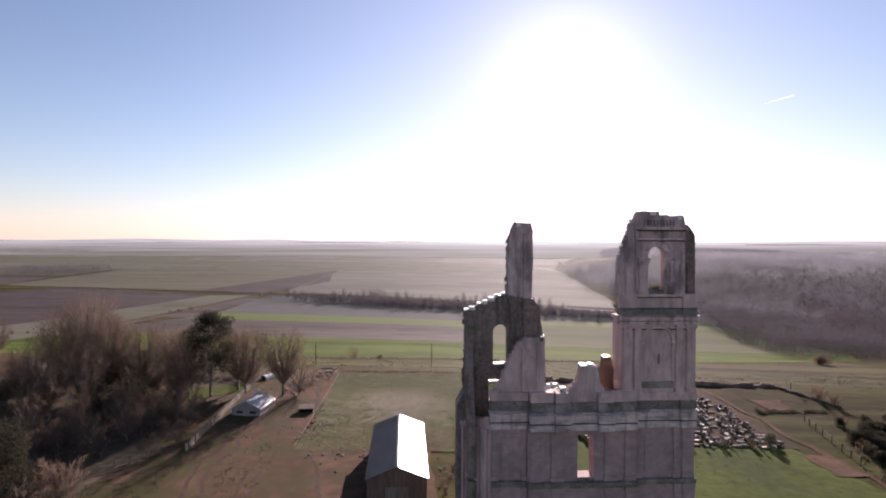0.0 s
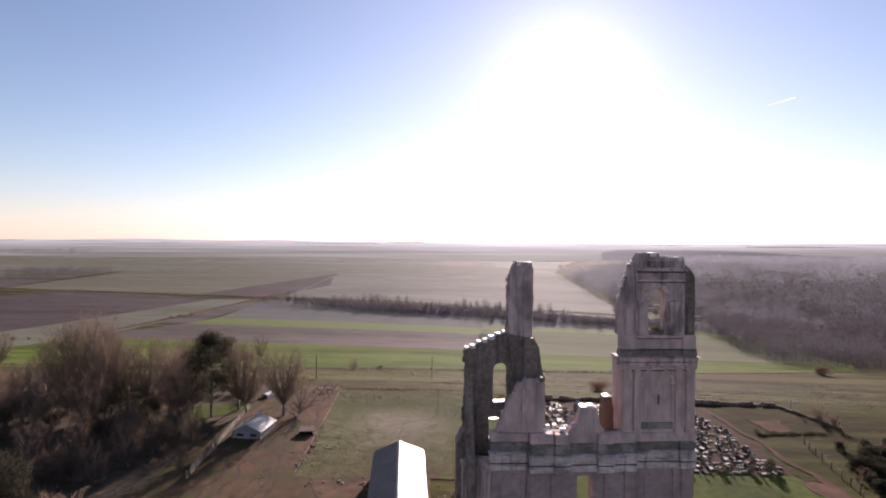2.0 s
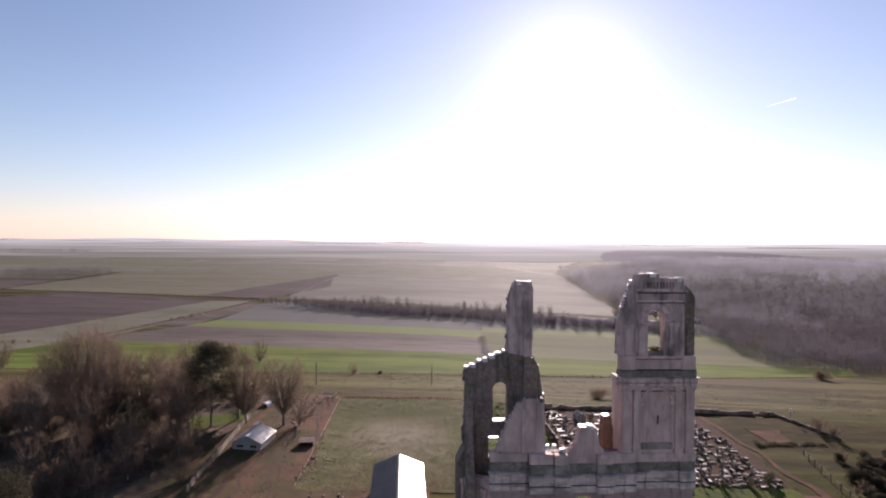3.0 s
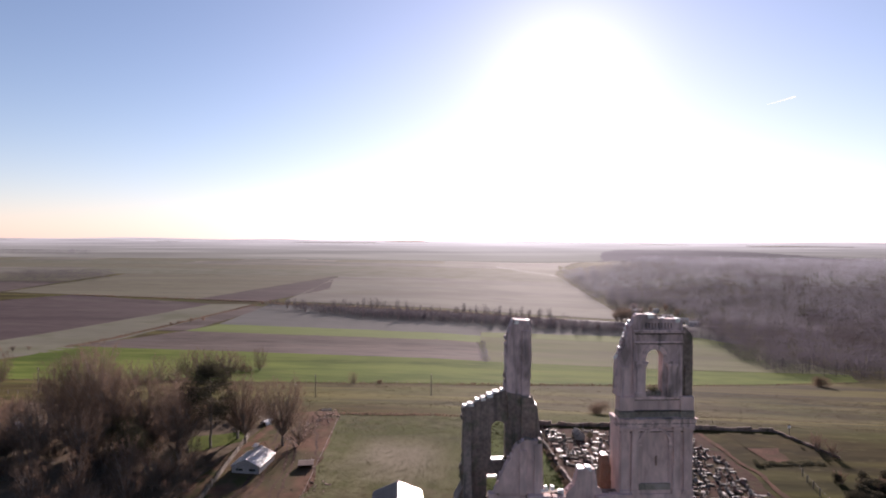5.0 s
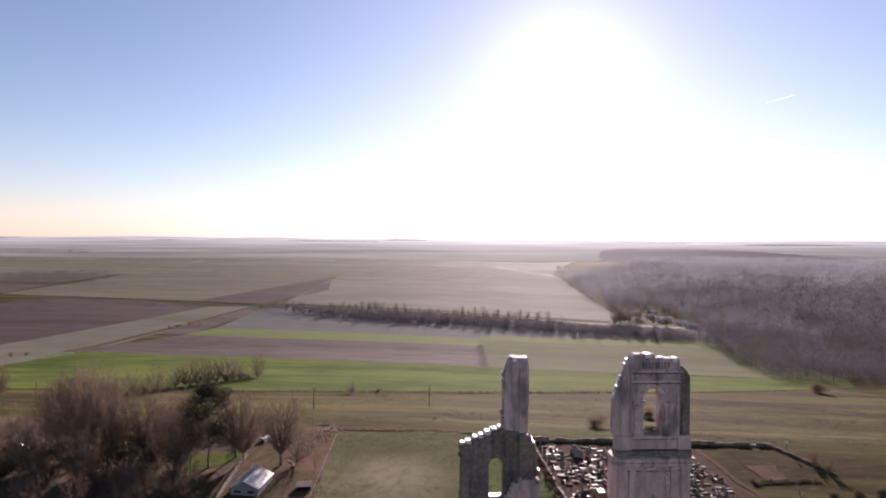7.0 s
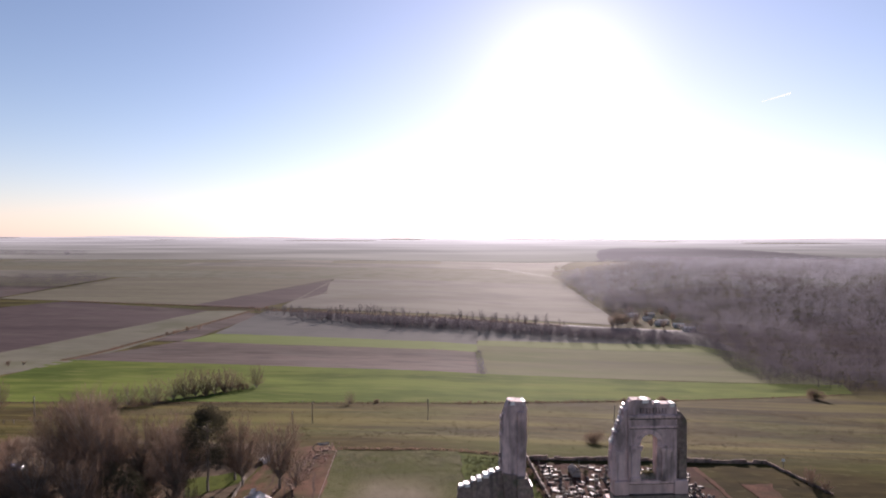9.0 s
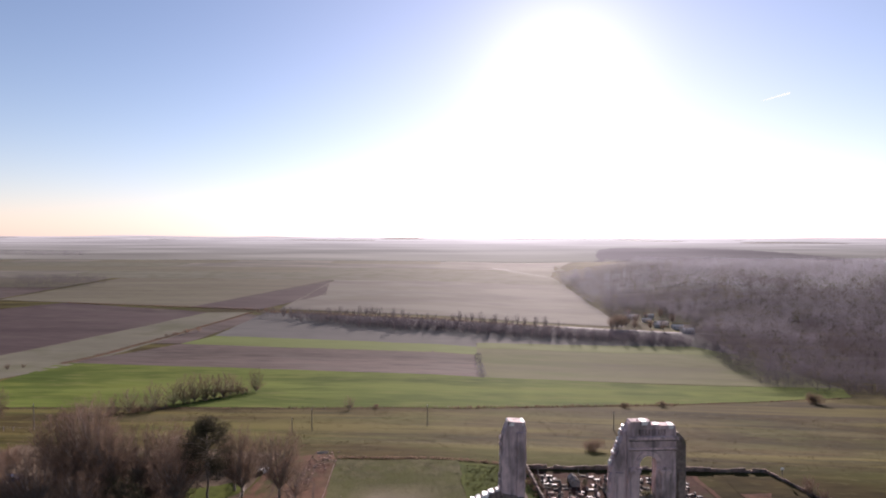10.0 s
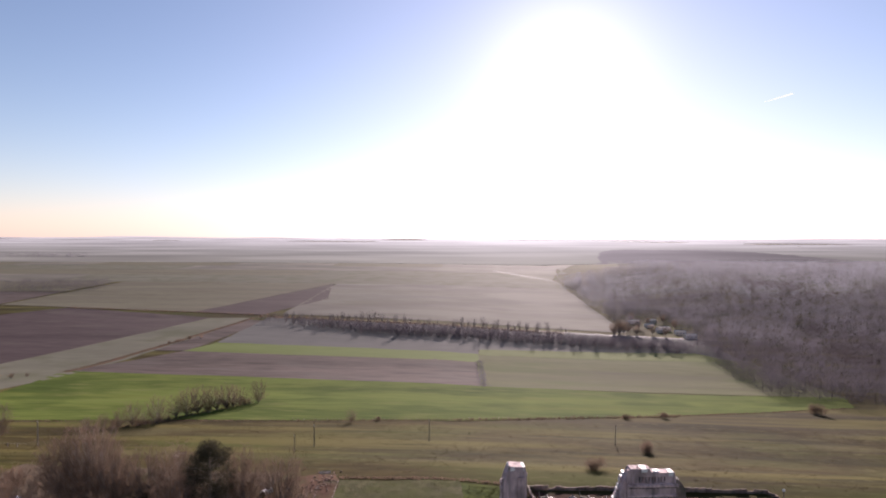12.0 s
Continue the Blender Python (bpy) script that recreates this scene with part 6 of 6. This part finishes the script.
def brick_wall(points, height, thick, label):
    """A crumbling wall in short lengths: each leans and has lost a little of its top."""
    r = random.Random(int(points[0][0] * 7 + points[-1][1]))
    root = thing("cemetery_wall", Matrix(), label, "wall")
    for (x0, y0), (x1, y1) in zip(points, points[1:]):
        d = Vector((x1 - x0, y1 - y0, 0))
        n = max(1, round(d.length / 1.8))
        a = math.degrees(math.atan2(d.y, d.x))
        for i in range(n):
            f = (i + 0.5) / n
            x, y = x0 + d.x * f, y0 + d.y * f
            w = d.length / n
            h = height * (1 + 0.3 * noise.noise((x * 0.13, y * 0.13, 3))) + r.uniform(-0.16, 0.12)
            if r.random() < 0.08:
                h *= 0.55
            m = pose(x, y, land(x, y), r.uniform(-2, 2), 0, a + r.uniform(-1.5, 1.5))
            top = ragged([(w / 2, h), (-w / 2, h)], 0.1, 0.3, r)
            part("wall_panel", slab([(-w / 2, -0.6), (w / 2, -0.6)] + top, [], -thick / 2, thick / 2), WALL_BRICK, root).matrix_basis = m
            if r.random() < 0.25:
                part("wall_coping", boxes((-w / 2 + 0.05, w / 2 - 0.1, -thick / 2 - 0.05, thick / 2 + 0.05, h, h + 0.08), bev=0.03), WALL_BRICK, root).matrix_basis = m
    return root


brick_wall([(23.5, 139.5), (55, 142), (86, 143)], 0.95, 0.24, "old brick cemetery wall along the slope")
brick_wall([(86, 143), (89, 133), (91, 126)], 0.62, 0.24, "old brick cemetery wall with ivy")
brick_wall([(23.5, 139.5), (25.4, 108), (26.5, 97)], 1.2, 0.4, "old red brick cemetery wall beside the nave")
# hedge bushes also fill a band of shade with their dark leaves
hedge = evergreen_bush("hedge", 2.2, 131, EVERGREEN, "low dark evergreen hedge", n=1500, width=0.75, size=0.09)
for i in range(17):
    hx, hy = 69.5 + i * 0.92, 120.4 + i * 0.14
    m = pose(hx, hy, land(hx, hy) - 0.3, 0, 0, i * 77) @ Matrix.Diagonal((0.85, 0.85, 0.62, 1))
    if i:
        copy_thing(hedge, m)
    else:
        hedge.matrix_basis = m


def grave(kind, seed):
    r = random.Random(seed)
    mat = GRANITES[kind]
    names = ("pale stone", "black granite", "pink granite", "old lichened stone")
    root = thing("grave", Matrix(), names[kind] + " grave with low slab and headstone in gravel", "grave", "graves")
    part("kerb", boxes((-0.38, 0.38, -0.85, 0.85, -0.4, 0.1), bev=0.03), GRANITES[3], root)
    part("slab", boxes((-0.3, 0.3, -0.78, 0.64, 0.1, 0.16 + r.uniform(0, 0.16)), bev=0.03), mat, root, names[kind] + " slab")
    if seed % 3 == 0:
        part("headstone", slab([(-0.4, 0.16), (0.4, 0.16), (0.4, 0.6)] + [(0.4 * math.cos(math.pi * i / 8), 0.6 + 0.25 * math.sin(math.pi * i / 8)) for i in range(1, 8)] + [(-0.4, 0.6)], [], 0.8, 0.92), mat, root)
    elif seed % 3 == 1:
        part("headstone", boxes((-0.42, 0.42, 0.78, 0.94, 0.16, 0.72), (-0.3, 0.3, 0.8, 0.92, 0.72, 0.84), bev=0.03), mat, root)
    else:
        part("headstone", boxes((-0.3, 0.3, 0.8, 1.08, 0.2, 0.6), bev=0.03), mat, root)
        part("cross", boxes((-0.08, 0.08, 0.9, 1.02, 0.6, 1.75), (-0.38, 0.38, 0.9, 1.02, 1.2, 1.36), bev=0.015), mat, root)
    if seed % 2:
        tv, tf = [], []
        leaf_mass(tv, tf, Vector((r.uniform(-0.2, 0.2), -0.5, 0.62)), 0.22, 40, 0.07, r)
        joined("foliage", tv, tf, RUSSET if seed % 4 == 1 else EVERGREEN, root)
    return root


rg = random.Random(12)
MODELS = [grave(k, s) for k, s in ((0, 0), (0, 1), (0, 5), (1, 3), (1, 4), (2, 6), (2, 7), (3, 8), (3, 2), (3, 9), (3, 11))]
used = set()
for row in range(23):
    y = 98.4 + row * 1.7
    x = 28.2 + rg.uniform(0, 0.6) - (y - 98) * 0.05
    end = 61.6 + (y - 99) * 0.04
    while x < end:
        if rg.random() < 0.2 or (y > 128 and 31.2 < x < 36):
            x += rg.uniform(1.3, 2.4)
            continue
        k = rg.randrange(len(MODELS))
        m = pose(x, y + rg.uniform(-0.75, 0.75), land(x, y) + 0.1, rg.uniform(-3, 2), rg.uniform(-1, 3), rg.choice((90, 90, 84, 78, 96, 20, 8, 14)) + rg.uniform(-8, 8) + (180 if rg.random() < 0.2 else 0))
        if k in used:
            copy_thing(MODELS[k], m)
        else:
            used.add(k)
            MODELS[k].matrix_basis = m
        x += rg.uniform(1.5, 2.6)
chapel_ob = thing("tomb_chapel", pose(33.6, 132, land(33.6, 132), 0, 0, 4) @ Matrix.Diagonal((0.6, 0.6, 0.7, 1)), "small pale stone tomb chapel with a pitched roof", "tomb")
part("body", boxes((-1.6, 1.6, -3.0, 3.0, -0.3, 1.7), bev=0.03), GRANITES[0], chapel_ob)
gable_roof("roof_slope", 6.4, 3.2, 1.7, 2.6, 0.2, 6, GRANITES[0], chapel_ob, 0.08)
# added to cast a narrow shadow on the lawn; the true caster is unseen
cyp = evergreen_bush("cypress", 3.0, 141, EVERGREEN, "narrow dark cypress at the edge of the graves", n=1600, width=0.14, size=0.08)
cyp.matrix_basis = put(cyp, 59.0, 99.0)
for x, y, s in ((50, 97.5, 0.55), (44, 97.2, 0.5), (55.5, 98.4, 0.6), (36, 131, 0.7)):
    copy_thing(cyp, pose(x, y, land(x, y))).scale = (s, s, s)
# added post: the white plate puts a bright sun glint into colour
stake = thing("marker_post", pose(88, 139.5, land(88, 139.5)), "post by the cemetery wall, its white plate standing for a sun glint", "post")
part("post", boxes((-0.06, 0.06, -0.06, 0.06, -0.3, 2.3), bev=0.01), BARK, stake)
part("plate", boxes((-0.35, 0.35, -0.03, 0.03, 2.2, 2.8), bev=0.02), BRIGHT_WHITE, stake)

# ---- hedges, tracks and houses out in the fields ----
def verge(name, points, width, height, label, seed, material=None, n=5.0):
    """A rough strip of grass and brush along a line."""
    r = random.Random(seed)
    verts, faces = [], []
    for (x0, y0), (x1, y1) in zip(points, points[1:]):
        length = math.hypot(x1 - x0, y1 - y0)
        for _ in range(int(length * n)):
            f = r.random()
            x, y = x0 + (x1 - x0) * f + r.gauss(0, width / 3), y0 + (y1 - y0) * f + r.gauss(0, width / 3)
            p = Vector((x, y, land(x, y)))
            h = height * r.uniform(0.3, 1.0)
            blade(verts, faces, p, (Vector((0, 0, 1)) + sway(r, 0.35)).normalized(), h, 0.12 + 0.05 * height, r)
    return tagged(joined(name, verts, faces, material or TWIG), label, "hedge", kind="stuff")


verge("field_hedge", [(28, 331), (31, 407)], 4.5, 1.5, "grey overgrown strip between two fields", 1, MID_CROWNS, n=8.0)
verge("field_hedge", [(-234, 350), (-215, 440), (-188, 576)], 3.0, 1.6, "brown verge along the field track", 2)
verge("field_hedge", [(-170, 578), (120, 532)], 5.0, 2.6, "scrub along the bank under the trees", 3, n=9)
verge("field_hedge", [(-174, 223), (-110, 229), (-50, 235), (7, 241), (120, 273), (225, 304)], 1.6, 0.9, "dry grass along the field edge", 4)
verge("field_hedge", [(7, 241), (62, 257), (118, 272)], 3.0, 1.5, "brambles along the ditch", 5)
verge("field_hedge", [(-413, 628), (-264, 604), (-187, 592)], 3.0, 2.2, "hedge along the plain track", 6)
verge("field_hedge", [(-90, 271), (-103, 248), (-112, 228), (-118, 217), (-134, 203)], 2.4, 1.2, "undergrowth beneath the hedgerow", 7, n=8)
verge("field_hedge", [(-24, 143.5), (7, 144), (23.5, 141)], 1.2, 0.8, "dry grass along the end of the enclosure", 8, n=10)
draped("dirt_track", [(-190, 577), (-186, 577), (-229.5, 350), (-233.5, 350)], MUD, "narrow dirt track between the fields", lift=0.2, category="track")
draped("dirt_track", [(204, 985), (208, 985), (118, 1175), (113, 1175)], ROAD, "pale farm track at the end of the wood", lift=0.6, cell=20, category="track")


HOUSE_WHITE = surface("pale_house_white", (0.60, 0.50, 0.40), (0.78, 0.67, 0.56), fine=2, coarse=0.3, bump=0.2, stain=(0.42, 0.38, 0.34), stain_scale=0.6)


def farmhouse(x, y, w, d, h, turn, label):
    root = thing("house", pose(x, y, land(x, y), 0, 0, turn), label, "house", "houses at the wood")
    for u0, u1, v0, v1 in ((-w / 2, w / 2, -d / 2, -d / 2 + 0.3), (-w / 2, w / 2, d / 2 - 0.3, d / 2)):
        part("wall", boxes((u0, u1, v0, v1, -0.5, h)), HOUSE_WHITE, root)
    for u in (-w / 2, w / 2 - 0.3):
        bm = slab([(-d / 2, h), (d / 2, h), (0, h + d * 0.11)], [], 0, 0.3)
        bmesh.ops.transform(bm, matrix=pose(u + 0.3, 0, 0, 0, 0, 90), verts=bm.verts[:])
        box(bm, u, u + 0.3, -d / 2 + 0.3, d / 2 - 0.3, -0.5, h)
        part("wall", bm, HOUSE_WHITE, root)
    for k in range(3):
        u = -w / 3 + k * w / 3
        part("window", boxes((u - 0.5, u + 0.5, -d / 2 - 0.04, -d / 2 + 0.05, 0.9, 2.1)), DARKNESS, root)
    # pale, nearly flat slopes: the glint of sun on roofs as colour
    for s in (-1, 1):
        bm = bmesh.new()
        vs = [bm.verts.new(p) for p in ((-w / 2 - 0.3, s * (d / 2 + 0.4), h - 0.2), (w / 2 + 0.3, s * (d / 2 + 0.4), h - 0.2), (w / 2 + 0.3, 0, h + d * 0.11 + 0.1), (-w / 2 - 0.3, 0, h + d * 0.11 + 0.1))]
        ext = bmesh.ops.extrude_face_region(bm, geom=[bm.faces.new(vs)])
        bmesh.ops.translate(bm, verts=[e for e in ext["geom"] if isinstance(e, bmesh.types.BMVert)], vec=(0, 0, 0.15))
        part("roof_slope", bm, HOUSE_WHITE, root)
    part("chimney", boxes((w / 4, w / 4 + 0.6, -0.3, 0.3, h + d * 0.06, h + d * 0.11 + 1.0), bev=0.03), BRICK, root)


for x, y, w, d, h, a in ((212, 604, 10, 6.5, 3.0, 12), (221, 584, 9, 6, 2.8, -12), (229, 566, 12, 7, 3.2, 8), (238, 548, 10, 6.5, 3.0, -8), (234, 612, 9, 6, 2.8, 15), (240, 530, 11, 6.5, 3.0, 5), (222, 556, 8, 5.5, 2.6, -5)):
    farmhouse(x, y, w, d, h, a, "small pale farmhouse between the trees")


# ---- rough tufts over the pasture and the enclosures ----
TUFT = surface("dry_grass_tufts", (0.0426, 0.0316, 0.0122), (0.0882, 0.0647, 0.0272), fine=0.5, coarse=0.05, rough=0.95, spec=0.03, bump=0)
DARK_TUFT = surface("rush_tufts", (0.036, 0.0351, 0.0108), (0.0666, 0.0594, 0.0216), fine=0.5, coarse=0.05, rough=0.95, spec=0.03, bump=0)


def tufts(count, x0, x1, y0, y1, height, material, label, seed, clump=0.35, keep=None):
    """Tussocks of grass blades, gathered in drifts."""
    r = random.Random(seed)
    verts, faces = [], []
    while count > 0:
        x, y = r.uniform(x0, x1), r.uniform(y0, y1)
        if abs(x) > 0.86 * y + 6 or (keep and not keep(x, y)) or noise.noise((x * 0.03, y * 0.045, seed)) + r.uniform(-0.3, 0.3) < 0.0:
            continue
        count -= 1
        h = height * r.uniform(0.5, 1.2)
        for _ in range(7):
            px, py = x + r.gauss(0, clump), y + r.gauss(0, clump)
            blade(verts, faces, Vector((px, py, land(px, py))), (Vector((0, 0, 1)) + sway(r, 0.4)).normalized(), h * r.uniform(0.6, 1.1), 0.07, r)
    return tagged(joined("grass_tufts", verts, faces, material), label, "grass", kind="stuff")


tufts(500, -190, 200, 146, 262, 0.3, DARK_TUFT, "dark rush tussocks over the pasture", 2, 0.9, lambda x, y: y < 222 + (x + 175) * 0.1)
tufts(2600, -190, 200, 146, 262, 0.3, TUFT, "dry yellow grass tussocks over the pasture", 5, 0.8, lambda x, y: y < 222 + (x + 175) * 0.1)
tufts(3600, -23, 7, 91, 142, 0.16, DARK_TUFT, "short tufts of grass in the mown enclosure", 7, 0.3)
tufts(3600, -23, 7, 91, 142, 0.18, TUFT, "bleached tufts of grass in the mown enclosure", 8, 0.3)
tufts(1500, 8, 25, 98, 140, 0.3, TUFT, "long grass outside the cemetery wall", 9, 0.3)
tufts(600, 4, 74, 66, 98, 0.18, TUFT, "tufts of grass in the lawn", 11, 0.3)
tufts(900, -46, -24, 66, 146, 0.2, TUFT, "thin grass along the clay track", 13, 0.3, lambda x, y: abs(x + 34 - (y - 66) * 0.03) > 3)

# ---- vapour trail ----
# sunlight on the trail is put in as emission
vapour = bpy.data.materials.new("ice_vapour")
vapour.use_nodes = True
vapour.node_tree.nodes["Principled BSDF"].inputs["Emission Color"].default_value = (0.95, 0.97, 1.0, 1)
vapour.node_tree.nodes["Principled BSDF"].inputs["Emission Strength"].default_value = 0.36
eye, toward = Vector((1, 1, 52)), Vector((0.603, 1.0, 0.25))
tv, tf = [], []
c = eye + toward * 3600
beam(tv, tf, c - Vector((90, 0, 27)), c + Vector((90, 0, 27)), 1.2, 5.0, 8)
joined_trail = joined("vapour_trail", tv, tf, vapour)
tagged(joined_trail, "thin white vapour trail high in the sky", "cloud", kind="structure")
